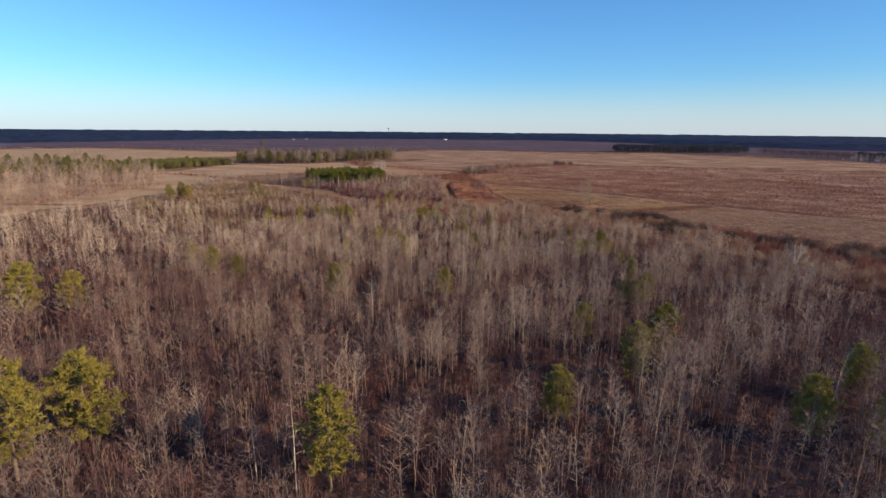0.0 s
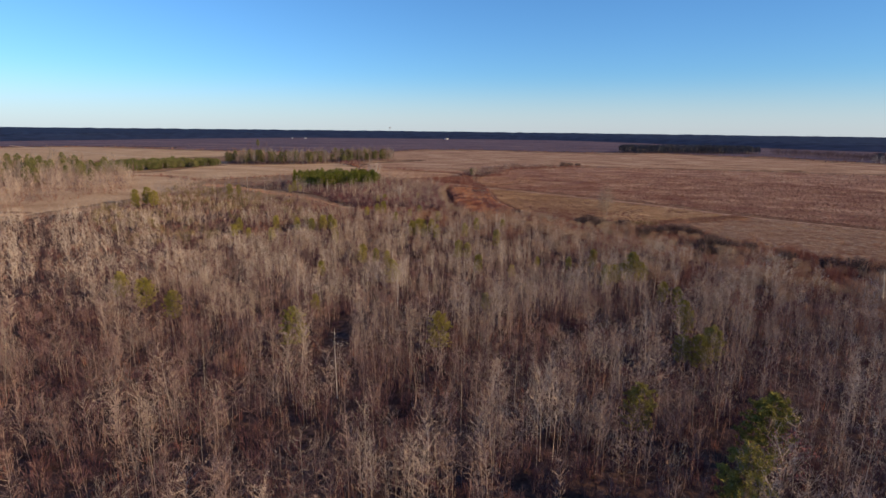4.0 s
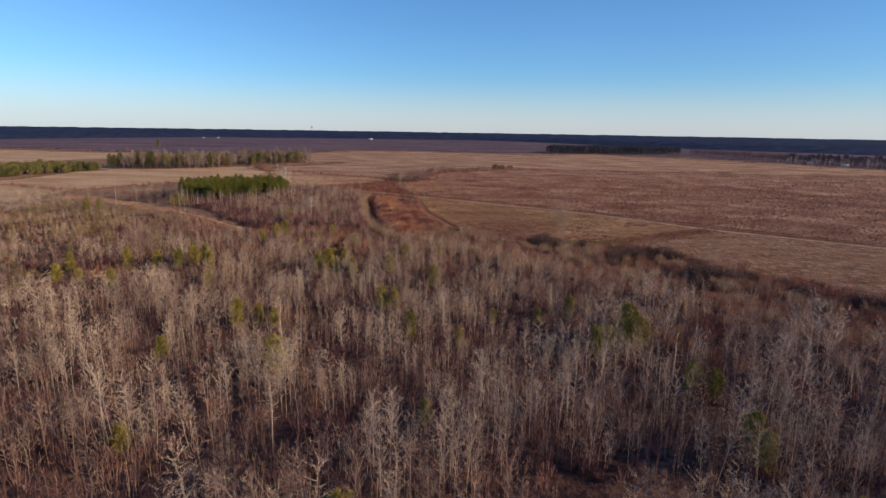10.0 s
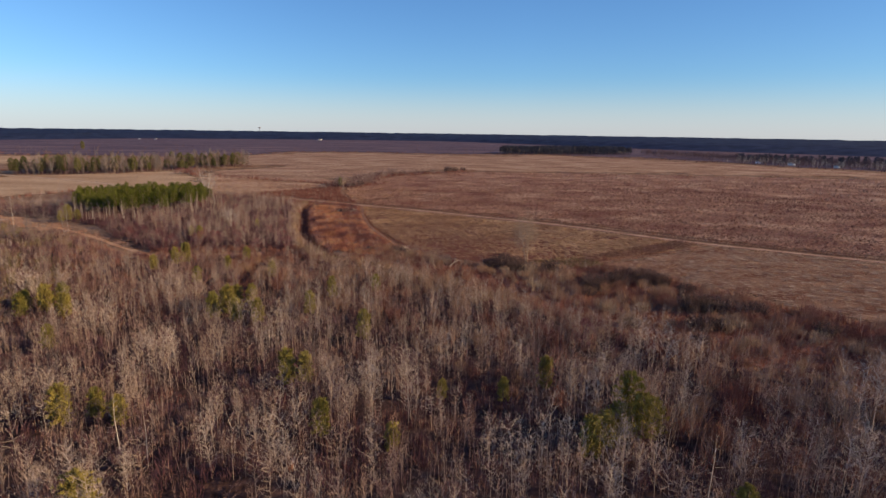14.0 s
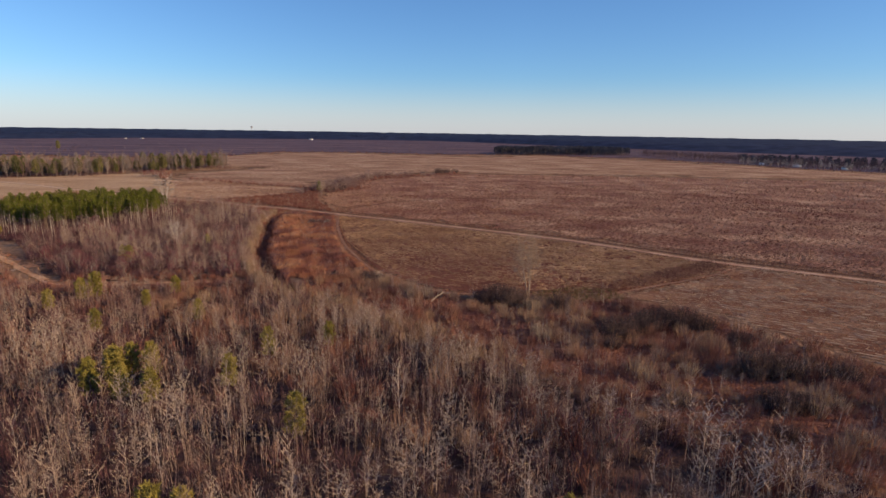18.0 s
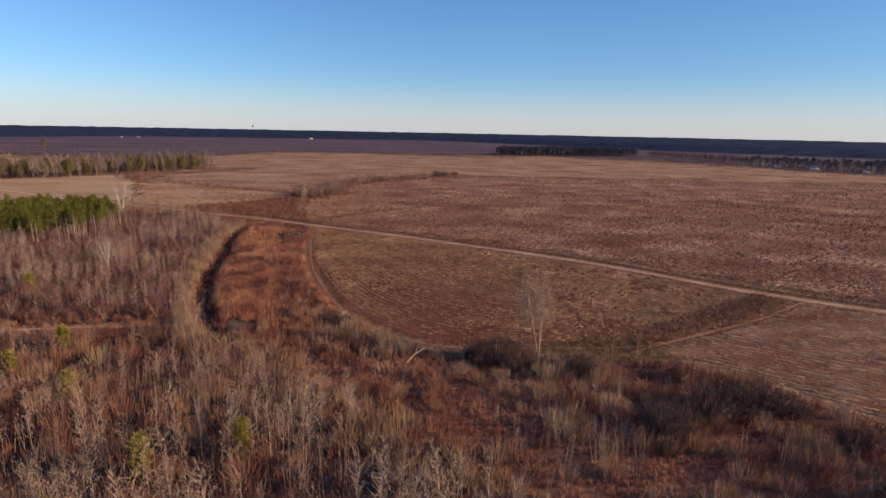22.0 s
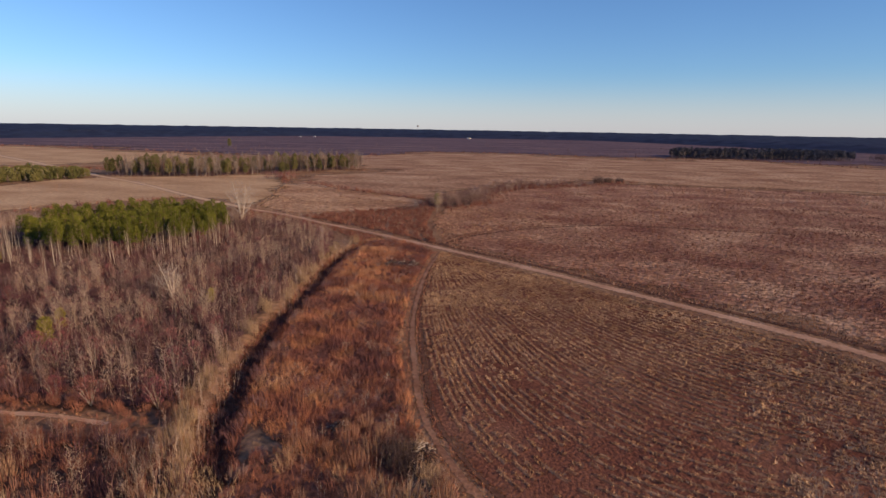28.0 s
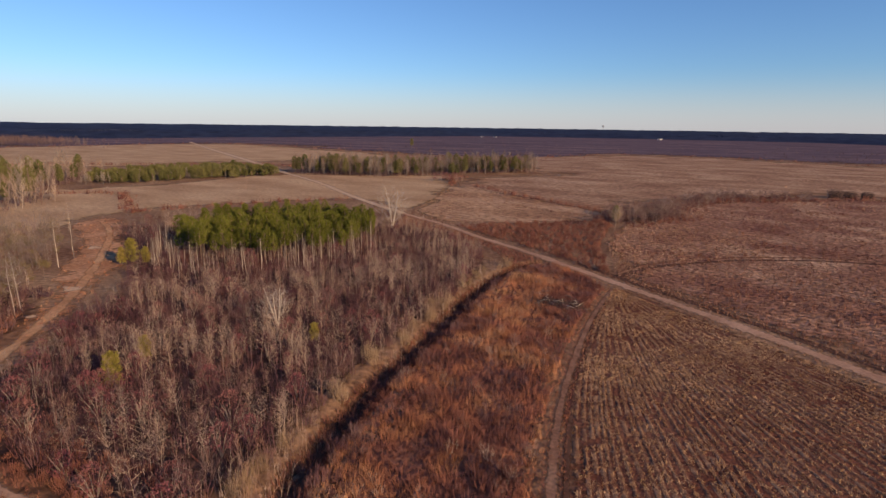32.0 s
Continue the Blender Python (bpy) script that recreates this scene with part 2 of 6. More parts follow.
M_REED = material("straw_reeds", [(0.22, 0.145, 0.095), (0.31, 0.218, 0.142), (0.38, 0.285, 0.195)], "tone", fine=0.3, vary=0.25)
M_STRAW = material("straw", [(0.297, 0.168, 0.097), (0.451, 0.289, 0.172), (0.617, 0.437, 0.276)], "tone", fine=0.3, vary=0.25)
M_WEED = material("brown_weeds", [(0.177, 0.076, 0.058), (0.256, 0.128, 0.091), (0.373, 0.222, 0.153), (0.533, 0.370, 0.263)], "tone", fine=0.12, vary=0.3)
M_OLIVEGRASS = material("olive_grass", [(0.13, 0.10, 0.05), (0.19, 0.15, 0.07), (0.27, 0.19, 0.10)], "tone", fine=0.3, vary=0.3)
M_REDLEAF = material("red_leaves", [(0.180, 0.061, 0.069), (0.225, 0.085, 0.092), (0.234, 0.111, 0.098)], "object", fine=2.0, vary=0.35)
M_THICKET = material("dark_thicket", [(0.07, 0.05, 0.052), (0.10, 0.07, 0.068), (0.145, 0.104, 0.093)], "object", fine=1.0, vary=0.35)
M_WALL = material("white_boards", [(0.75, 0.74, 0.72), (0.8, 0.79, 0.77)], "object", fine=0.5, vary=0.08, rough=0.6)
M_ROOF = material("grey_roof", [(0.22, 0.21, 0.21), (0.30, 0.29, 0.28)], "object", fine=0.6, vary=0.2, rough=0.7)
M_GLASS = material("window_pane", [(0.03, 0.035, 0.04), (0.04, 0.045, 0.05)], "object", fine=0.5, vary=0.1, rough=0.1)


# ---------------------------------------------------------------- mesh tools
class Buf:
    """Collects triangles."""

    def __init__(self):
        self.v, self.t, self.n = [], [], 0

    def add(self, v, t):
        self.v.append(np.asarray(v, float))
        self.t.append(np.asarray(t, int) + self.n)
        self.n += len(v)

    def arrays(self):
        return np.concatenate(self.v), np.concatenate(self.t)


def mesh_of(name, v, t, mat, tone=None, smooth=False, rim=None):
    me = bpy.data.meshes.new(name)
    me.vertices.add(len(v))
    me.vertices.foreach_set("co", np.ascontiguousarray(v, np.float32).ravel())
    me.loops.add(3 * len(t))
    me.loops.foreach_set("vertex_index", np.ascontiguousarray(t, np.int32).ravel())
    me.polygons.add(len(t))
    me.polygons.foreach_set("loop_start", np.arange(0, 3 * len(t), 3, dtype=np.int32))
    if smooth:
        me.polygons.foreach_set("use_smooth", np.ones(len(t), bool))
    if tone is not None:
        a = me.attributes.new("tone", "FLOAT", "POINT")
        a.data.foreach_set("value", np.ascontiguousarray(tone, np.float32))
    if rim is not None:
        a = me.attributes.new("rim", "FLOAT", "POINT")
        a.data.foreach_set("value", np.ascontiguousarray(rim, np.float32))
    me.materials.append(mat)
    me.update(calc_edges=True)
    return me


def limb(buf, pts, radii, sides=3):
    """A tapered limb along pts; a last radius of nought ends in a point."""
    pts = [np.asarray(p, float) for p in pts]
    start = buf.n
    v, t = [], []
    for k, p in enumerate(pts):
        d = pts[min(k + 1, len(pts) - 1)] - pts[max(k - 1, 0)]
        d = d / (np.linalg.norm(d) + 1e-9)
        a = np.cross(d, (0.31, 0.77, 0.55) if abs(d[2]) > 0.8 else (0, 0, 1.0))
        a = a / (np.linalg.norm(a) + 1e-9)
        b = np.cross(d, a)
        if radii[k] <= 0:
            v.append(p)
        else:
            for s in range(sides):
                w = 2 * math.pi * s / sides
                v.append(p + radii[k] * (math.cos(w) * a + math.sin(w) * b))
    for k in range(len(pts) - 1):
        i, j = k * sides, (k + 1) * sides
        for s in range(sides):
            q = (s + 1) % sides
            if radii[k + 1] <= 0:
                t.append((i + s, i + q, j))
            else:
                t += [(i + s, i + q, j + q), (i + s, j + q, j + s)]
    buf.add(v, t)


def part(name, me, parent, label=""):
    ob = new(name, me)
    ob.parent = parent
    return tagged(ob, label)


def thing(name, label, category, group=""):
    return tagged(new(name), label, category, group)


def stuff(name, v, t, mat, label, category, tone=None, smooth=False):
    return tagged(new(name, mesh_of(name, v, t, mat, tone, smooth)), label, category, "", "stuff")


def curve(points, step):
    """A smooth line through points, resampled at even steps."""
    p = np.array(points, float)
    p = np.vstack([2 * p[0] - p[1], p, 2 * p[-1] - p[-2]])
    out = []
    for k in range(1, len(p) - 2):
        for u in np.linspace(0, 1, 24, endpoint=False):
            a, b, c, d = p[k - 1:k + 3]
            out.append(0.5 * (2 * b + (c - a) * u + (2 * a - 5 * b + 4 * c - d) * u * u + (3 * b - a - 3 * c + d) * u ** 3))
    out.append(p[-2])
    out = np.array(out)
    s = np.concatenate([[0], np.cumsum(np.linalg.norm(np.diff(out, axis=0), axis=1))])
    w = np.linspace(0, s[-1], max(2, int(round(s[-1] / step)) + 1))
    return np.stack([np.interp(w, s, out[:, 0]), np.interp(w, s, out[:, 1])], 1)


def inside(x, y, poly):
    x, y = np.asarray(x, float), np.asarray(y, float)
    hit = np.zeros(x.shape, bool)
    p = np.array(poly, float)
    for (ax, ay), (bx, by) in zip(p, np.roll(p, -1, 0)):
        cross = ((ay > y) != (by > y)) & (x < (bx - ax) * (y - ay) / (by - ay + 1e-12) + ax)
        hit ^= cross
    return hit


def near_line(x, y, line):
    """The distance from points to a line of short pieces."""
    best = np.full(np.shape(x), 1e9)
    for (ax, ay), (bx, by) in zip(line[:-1], line[1:]):
        dx, dy = bx - ax, by - ay
        u = np.clip(((x - ax) * dx + (y - ay) * dy) / (dx * dx + dy * dy + 1e-9), 0, 1)
        best = np.minimum(best, np.hypot(x - ax - u * dx, y - ay - u * dy))
    return best


def patchy(x, y, size, seed):
    """Smooth noise over the plan, about -1 to 1."""
    r = np.random.default_rng(seed)
    out = np.zeros(np.shape(x))
    for k in range(9):
        a, f = r.uniform(0, 2 * math.pi), (0.6 + 0.35 * k) * 2 * math.pi / size
        out = out + np.sin(f * (x * math.cos(a) + y * math.sin(a)) + r.uniform(0, 6.3)) / (1 + 0.25 * k)
    return out / 3.2


def smooth01(a):
    a = np.clip(a, 0, 1)
    return a * a * (3 - 2 * a)


# ---------------------------------------------------------------- plan
ROAD = [(-640, 830), (-443, 677), (-281, 555), (-192, 485), (-138, 446), (-100, 413), (-77, 394), (-52, 375), (-32, 362), (-15, 348), (0, 337),
        (12, 327), (24, 317), (53, 292), (86, 260), (111, 228), (146, 196), (220, 125), (300, 50)]
DITCH = [(7, 327), (4.2, 323), (1.8, 313), (0.8, 300), (1.5, 284), (1.9, 272), (2.1, 263), (3.1, 251.5), (4.6, 242), (7, 232), (9, 226), (12, 220)]
EDGE = [(24, 313), (22.6, 296), (22.6, 278), (23.5, 262), (25.5, 248), (28, 235), (32, 225.5), (38, 217), (46, 212.5), (56, 211), (70, 209), (83, 211.5), (101, 217.5), (110, 222)]
SPUR = [(68, 207), (84, 212), (100, 217), (113, 223)]
DIRT = [(-38, 237), (-34, 233.5), (-27, 231.6), (-17, 231), (-10, 230.8), (-4, 229.8)]
FOREST_S = [(-50, 22), (-165, 110), (-150, 185), (-125, 235), (-104, 262), (-66, 266), (-50, 248), (-38, 232), (-20, 228), (2, 226.5), (9, 222), (25, 202), (38, 184),
            (47, 172), (57, 160), (66, 148), (76, 132), (86, 104), (150, 96), (140, 55), (60, 22)]
FOREST_N = [(-60, 277), (-46, 252), (-33, 236), (0, 232), (1.5, 244), (-1.2, 262), (-2.2, 292), (-1.2, 308), (-8, 330), (-26, 350), (-44, 352), (-80, 332), (-108, 322), (-112, 313), (-78, 290)]
PINES = [(-78, 303), (-63, 292), (-48, 298), (-37, 312), (-36, 326), (-44, 341), (-62, 343), (-82, 326)]
FOREST_W = [(-133, 308), (-103, 286), (-75, 260), (-70, 268), (-104, 264), (-126, 240), (-132, 285)]
FOREST_X = [(-160, 235), (-152, 262), (-150, 298), (-174, 314), (-225, 306), (-310, 296), (-320, 200), (-200, 160), (-165, 185)]
BUSH = [(10, 225), (22, 232), (29, 228), (37, 214), (52, 207), (70, 204), (79, 196), (85, 184), (89, 172), (101, 156), (125, 140), (165, 112), (150, 85),
        (100, 97), (86, 104), (76, 132), (57, 160), (38, 184), (22, 205)]
FIELD_1 = EDGE + [(112, 225), (86, 257), (53, 289), (26, 313)]
FIELD_B = [(68, 207), (84, 212), (100, 217), (113, 223), (146, 193), (200, 142), (168, 113), (125, 141), (101, 157), (90, 173), (86, 185), (79, 198)]
FIELD_2 = [(24, 321), (53, 296), (88, 263), (114, 231), (149, 199), (222, 130), (302, 54), (520, 60), (600, 300), (400, 425), (124, 506), (101, 500), (43, 458), (22, 405), (17, 360)]
FAR_FIELD = [(-90, 520), (-50, 575), (-150, 650), (-4, 862), (199, 785), (326, 805), (468, 566), (500, 480), (640, 320), (600, 300), (400, 425), (124, 506), (101, 500), (43, 458),
             (22, 405), (0, 395), (-55, 392), (-74, 450)]
TAN_1 = [(-205, 300), (-230, 340), (-200, 400), (-185, 470), (-150, 490), (-90, 516), (-70, 465), (-52, 382), (-84, 398), (-110, 372), (-133, 340), (-124, 290), (-130, 250), (-155, 190),
         (-200, 160), (-320, 200), (-320, 300)]
TAN_2 = [(-51, 382), (-30, 366), (14, 393), (10, 412), (-34, 446), (-69, 464), (-60, 420)]
UPPER = [(-660, 560), (-563, 802), (-280, 730), (-200, 655), (-250, 560), (-290, 520), (-330, 440), (-440, 420)]
CUT = [(-131, 327), (-118, 321), (-98, 306), (-75, 287), (-58, 267), (-48, 255), (-40, 244), (-36, 235), (-42, 239), (-53, 252.5), (-69, 267), (-80, 276), (-98, 292.5), (-128, 311)]
SWAMP_EDGE = [(-1500, 500), (-631, 570), (-563, 802), (-280, 735), (-150, 650), (-4, 862), (199, 785), (326, 805), (468, 566), (520, 470), (700, 300), (1300, 150)]
WOODS_EDGE = [(-1700, 560), (-950, 740), (-760, 1100), (-520, 1650), (-300, 1780), (0, 1800), (350, 1760), (530, 1430), (640, 1130), (770, 930), (890, 760), (1010, 600), (1500, 380)]

cut_line = np.array([(-116, 310), (-92, 290), (-66, 266), (-50, 247), (-38, 234)], float)
STAND_FRONT = np.array([(-80, 298), (-63, 285), (-48, 289), (-34, 303), (-30, 322)], float)
opening_line = np.array([(-70, 178), (-44, 184)], float)
road_line, ditch_line, edge_line, dirt_line = curve(ROAD, 4), curve(DITCH, 2), curve(EDGE, 2), curve(DIRT, 2)


def gz(x, y):
    """The height of the ground: flat farmland, a slightly lower wood, and the ditch."""
    x, y = np.asarray(x, float), np.asarray(y, float)
    fade = smooth01((260 - np.hypot(x, y - 220)) / 150)
    z = -1.3 * smooth01((205 - y - 0.55 * np.clip(x, -40, 120)) / 60) * smooth01((70 + y) / 60) * smooth01((1500 - np.abs(x)) / 900)
    z = z + 0.08 * patchy(x, y, 130, 3) * fade
    return z


def dig(x, y):
    """The ditch's depth below the ground about it."""
    d = near_line(x, y, ditch_line)
    return -1.4 * smooth01((2.6 - d) / 2.1)


# ---------------------------------------------------------------- ground and its fields
def span(fine_a, fine_b, fine, far_a, far_b):
    out = list(np.arange(fine_a, fine_b + 0.01, fine))
    step = fine
    while out[-1] < far_b:
        step *= 1.22
        out.append(min(out[-1] + step, far_b))
    step = fine
    while out[0] > far_a:
        step *= 1.22
        out.insert(0, max(out[0] - step, far_a))
    return np.array(out)


gx = span(-180, 220, 4.0, -4900, 4900)
gx = np.concatenate([gx[gx < -20], np.arange(-20, 45.5, 1.0), gx[gx > 45.5]])
gy = span(-60, 420, 4.0, -900, 4900)
gy = np.concatenate([gy[gy < 195], np.arange(195, 335.5, 1.0), gy[gy > 335.5]])
X, Y = np.meshgrid(gx, gy)
Z = gz(X, Y)
core = (np.abs(X - 10) < 40) & (Y > 200) & (Y < 335)
Z[core] += dig(X[core], Y[core])
nx, ny = len(gx), len(gy)
idx = np.arange(nx * ny).reshape(ny, nx)
quads = np.stack([idx[:-1, :-1], idx[:-1, 1:], idx[1:, 1:], idx[1:, :-1]], -1).reshape(-1, 4)
tri = np.concatenate([quads[:, [0, 1, 2]], quads[:, [0, 2, 3]]])
ground = tagged(new("ground", mesh_of("ground", np.stack([X, Y, Z], -1).reshape(-1, 3), tri, M_GRASS, smooth=True)),
                "dry brown winter grassland", "ground", "", "structure")


def wavy(points, step, amp, seed):
    """A closed outline with a slightly uneven edge."""
    p = curve(list(points) + [points[0]], step)[:-1]
    d = np.roll(p, -1, 0) - np.roll(p, 1, 0)
    nrm = np.stack([d[:, 1], -d[:, 0]], 1) / (np.linalg.norm(d, axis=1)[:, None] + 1e-9)
    return p + nrm * (amp * patchy(p[:, 0], p[:, 1], 9 * step, seed))[:, None]


def sheet(name, points, lift, mat, label, category, step=4.0, amp=0.6, cell=6.0, seed=1):
    """A piece of land laid on the ground, following its height."""
    from mathutils.geometry import delaunay_2d_cdt
    b = wavy(points, step, amp, seed)
    lo, hi = b.min(0), b.max(0)
    px, py = np.meshgrid(np.arange(lo[0] + cell / 2, hi[0], cell), np.arange(lo[1] + cell / 2, hi[1], cell))
    px, py = px.ravel(), py.ravel()
    ok = inside(px, py, b)
    px, py = px[ok], py[ok]
    ok = np.array([np.min(np.hypot(b[:, 0] - u, b[:, 1] - w)) > cell * 0.3 for u, w in zip(px, py)], bool)
    px, py = px[ok], py[ok]
    flat = [Vector((float(u), float(w))) for u, w in b] + [Vector((float(u), float(w))) for u, w in zip(px, py)]
    res = delaunay_2d_cdt(flat, [], [list(range(len(b)))], 1, 1e-4)
    v2 = np.array([(q.x, q.y) for q in res[0]])
    t = np.array([f for f in res[2] if len(f) == 3])
    v = np.column_stack([v2, gz(v2[:, 0], v2[:, 1]) + lift])
    rim = (np.arange(len(v)) >= len(b)).astype(float)
    return tagged(new(name, mesh_of(name, v, t, mat, smooth=True, rim=rim)), label, category, "", "structure")


def ribbon(name, line, width, lift, mat, label, category, seed=1, across=4, crown=0.0):
    """A track of uneven width along a line."""
    d = np.gradient(line, axis=0)
    nrm = np.stack([-d[:, 1], d[:, 0]], 1) / np.linalg.norm(d, axis=1)[:, None]
    w = width * (1 + 0.16 * patchy(line[:, 0], line[:, 1], 14, seed) + 0.2 * patchy(line[:, 0], line[:, 1], 4, seed + 50))
    v = []
    for k in range(across + 1):
        s = k / across - 0.5
        p = line + nrm * (s * w)[:, None]
        v.append(np.column_stack([p, gz(p[:, 0], p[:, 1]) + lift + crown * (0.25 - s * s) * 4]))
    n = len(line)
    v = np.concatenate(v)
    rim = np.repeat(1 - np.abs(np.arange(across + 1) / across - 0.5) * 2, n)
    t = []
    for k in range(across):
        a = np.arange(n - 1) + k * n
        t += [np.stack([a, a + 1, a + n + 1], 1), np.stack([a, a + n + 1, a + n], 1)]
    return tagged(new(name, mesh_of(name, v, np.concatenate(t), mat, smooth=True, rim=rim)), label, category, "", "structure")


sheet("woods_floor", FOREST_S, 0.022, M_LITTER, "dark brown leaf litter under the bare woods", "ground", 6, 2.0, 8, 41)
sheet("woods_floor", FOREST_N, 0.018, M_LITTER, "dark brown leaf litter under the bare woods", "ground", 5, 1.0, 8, 42)
sheet("far_field", FAR_FIELD, 0.02, M_FAR, "broad brown stubble plain reaching the distant woods", "field", 14, 4, 40, 11)
sheet("rough_field", FIELD_2, 0.03, M_ROUGH, "weedy red-brown stubble field beside the sandy lane", "field", 8, 1.0, 14, 12)
sheet("hay_field", TAN_1, 0.035, M_TAN, "pale tan dry hay field", "field", 8, 1.5, 14, 13)
sheet("stubble_field_north", TAN_2, 0.045, M_FAR, "pale tan stubble field with dark weedy streaks", "field", 5, 1.0, 8, 14)
sheet("upland_field", UPPER, 0.03, M_TAN, "distant tan grass field", "field", 20, 4, 40, 15)
field_west = sheet("stubble_field", FIELD_1, 0.04, M_SOIL, "brown harvested field with curving stubble rows", "field", 3, 0.3, 5, 16)
field_east = sheet("stubble_field_east", FIELD_B, 0.045, M_SOIL_B, "pale stubble field bordered by bushes", "field", 4, 0.8, 6, 17)
sheet("clay_clearing", CUT, 0.05, M_CLAY, "orange-brown bare clay strip cut through the woods", "ground", 4, 1.2, 6, 18)
sheet("brush_floor", BUSH, 0.035, M_RUST, "rusty brown grass floor under the bushes", "ground", 4, 1.5, 6, 20)
swamp = [(float(a), float(b)) for a, b in SWAMP_EDGE] + [(2200, 600), (2200, 2300), (-2200, 2300), (-2200, 700)]
sheet("marsh", swamp, 0.012, M_MARSH, "dark purple-brown scrub marsh before the distant woods, haze painted in", "marsh", 40, 12, 120, 21)

ribbon("sandy_lane", curve(ROAD[:4], 2.5), 9.0, 0.085, M_SAND, "pale sandy lane across the upland field", "road", 29, 6, 0.04)
ribbon("sandy_lane", curve(ROAD[3:8], 2.5), 4.8, 0.085, M_SAND, "pale sandy lane across the hay field", "road", 30, 6, 0.04)
ribbon("farm_lane", curve(ROAD[6:], 1.5), 3.7, 0.07, M_ROAD, "pale sandy farm lane between the fields", "road", 31, 6, 0.04)
ribbon("field_track", curve(EDGE, 0.8), 1.3, 0.065, M_TRACK, "pale sandy wheel track round the field edge", "track", 32)
ribbon("field_rut", curve([(p[0] + 1.25, p[1] + (0.6 if p[1] < 235 else 0)) for p in EDGE[1:8]], 0.8), 0.8, 0.06, M_RUT, "dark rut along the field edge", "track", 33)
# Dark ribbon over the mud paints in the shade lying in the ditch.
bed = ribbon("ditch_bed", curve(DITCH, 1.0), 5.0, 0.0, M_RUT, "muddy drainage ditch bed and banks, painted dark for shade", "ditch", 38, 12)
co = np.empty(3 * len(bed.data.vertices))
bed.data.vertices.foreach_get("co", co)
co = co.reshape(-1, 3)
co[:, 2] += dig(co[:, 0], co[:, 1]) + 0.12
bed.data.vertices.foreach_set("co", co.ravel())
ribbon("clay_track", curve([(-128, 320), (-112, 311), (-94, 297), (-72, 277), (-56, 260), (-44, 245), (-37, 237)], 1.0), 2.6, 0.075, M_CLAY_B, "paler worn band along the clay clearing", "track", 43)
for k, (x, y, a) in enumerate(((-67, 270, 2.4), (-58, 258, 1.6), (-95, 294, 2.6), (-47, 246, 1.5))):
    sheet("sand_patch", [(x - a, y), (x - 0.3 * a, y + 0.6 * a), (x + a, y + 0.5 * a), (x + 0.5 * a, y - 0.6 * a)], 0.08, M_SAND, "pale sand patch on orange clay", "ground", 0.8, 0.3, 1.2, 50 + k)
ribbon("spur_track", curve(SPUR, 0.8), 1.3, 0.068, M_TRACK, "worn track between two stubble fields", "track", 34)
ribbon("woods_track", curve(DIRT, 0.8), 1.2, 0.06, M_ROAD, "pale sandy track through the young woods", "track", 35)
ribbon("weedy_track", curve([(24, 322), (30, 333), (38, 341), (54, 352), (80, 359), (130, 352)], 3), 1.9, 0.06, M_RUT, "thin dark track curving into the field", "track", 36)
ribbon("grassy_track", curve([(24, 324.5), (29.5, 335.5), (37.5, 344), (54, 355), (80, 362), (130, 355)], 3), 1.3, 0.06, M_SOIL_B, "pale dry grass beside the thin track", "track", 39)
side_ditch = curve([(x + 2.3, y + 2.6) for x, y in ROAD[11:]], 1.5)
ribbon("lane_ditch", side_ditch, 2.2, 0.055, M_RUT, "dark furrow along the lane", "track", 40)
sheet("clearing_floor", [(-68, 184), (-61, 187), (-52, 189.5), (-49, 187.5), (-58, 184.5), (-66, 182)], 0.05, M_TAN, "small pale grassy opening in the woods", "ground", 1.5, 0.9, 3, 37)
strip = [(x + 2.3, y) for x, y in DITCH[:10]] + [(20, 224), (30, 226), (27, 234), (24, 247), (22, 262), (21, 278), (21, 296), (22.5, 312), (18, 319)]
sheet("sedge_floor", strip, 0.03, M_RUST, "rust-coloured sedge strip between ditch and field", "ground", 3, 0.4, 5, 19)


# ---------------------------------------------------------------- plants
def sliver(buf, a, b, wide, r):
    """The finest twigs: one narrow triangle each."""
    e = np.cross(b - a, r.normal(0, 1, 3))
    e = e / (np.linalg.norm(e) + 1e-9) * wide
    buf.add([a - e, a + e, b], [(0, 1, 2)])


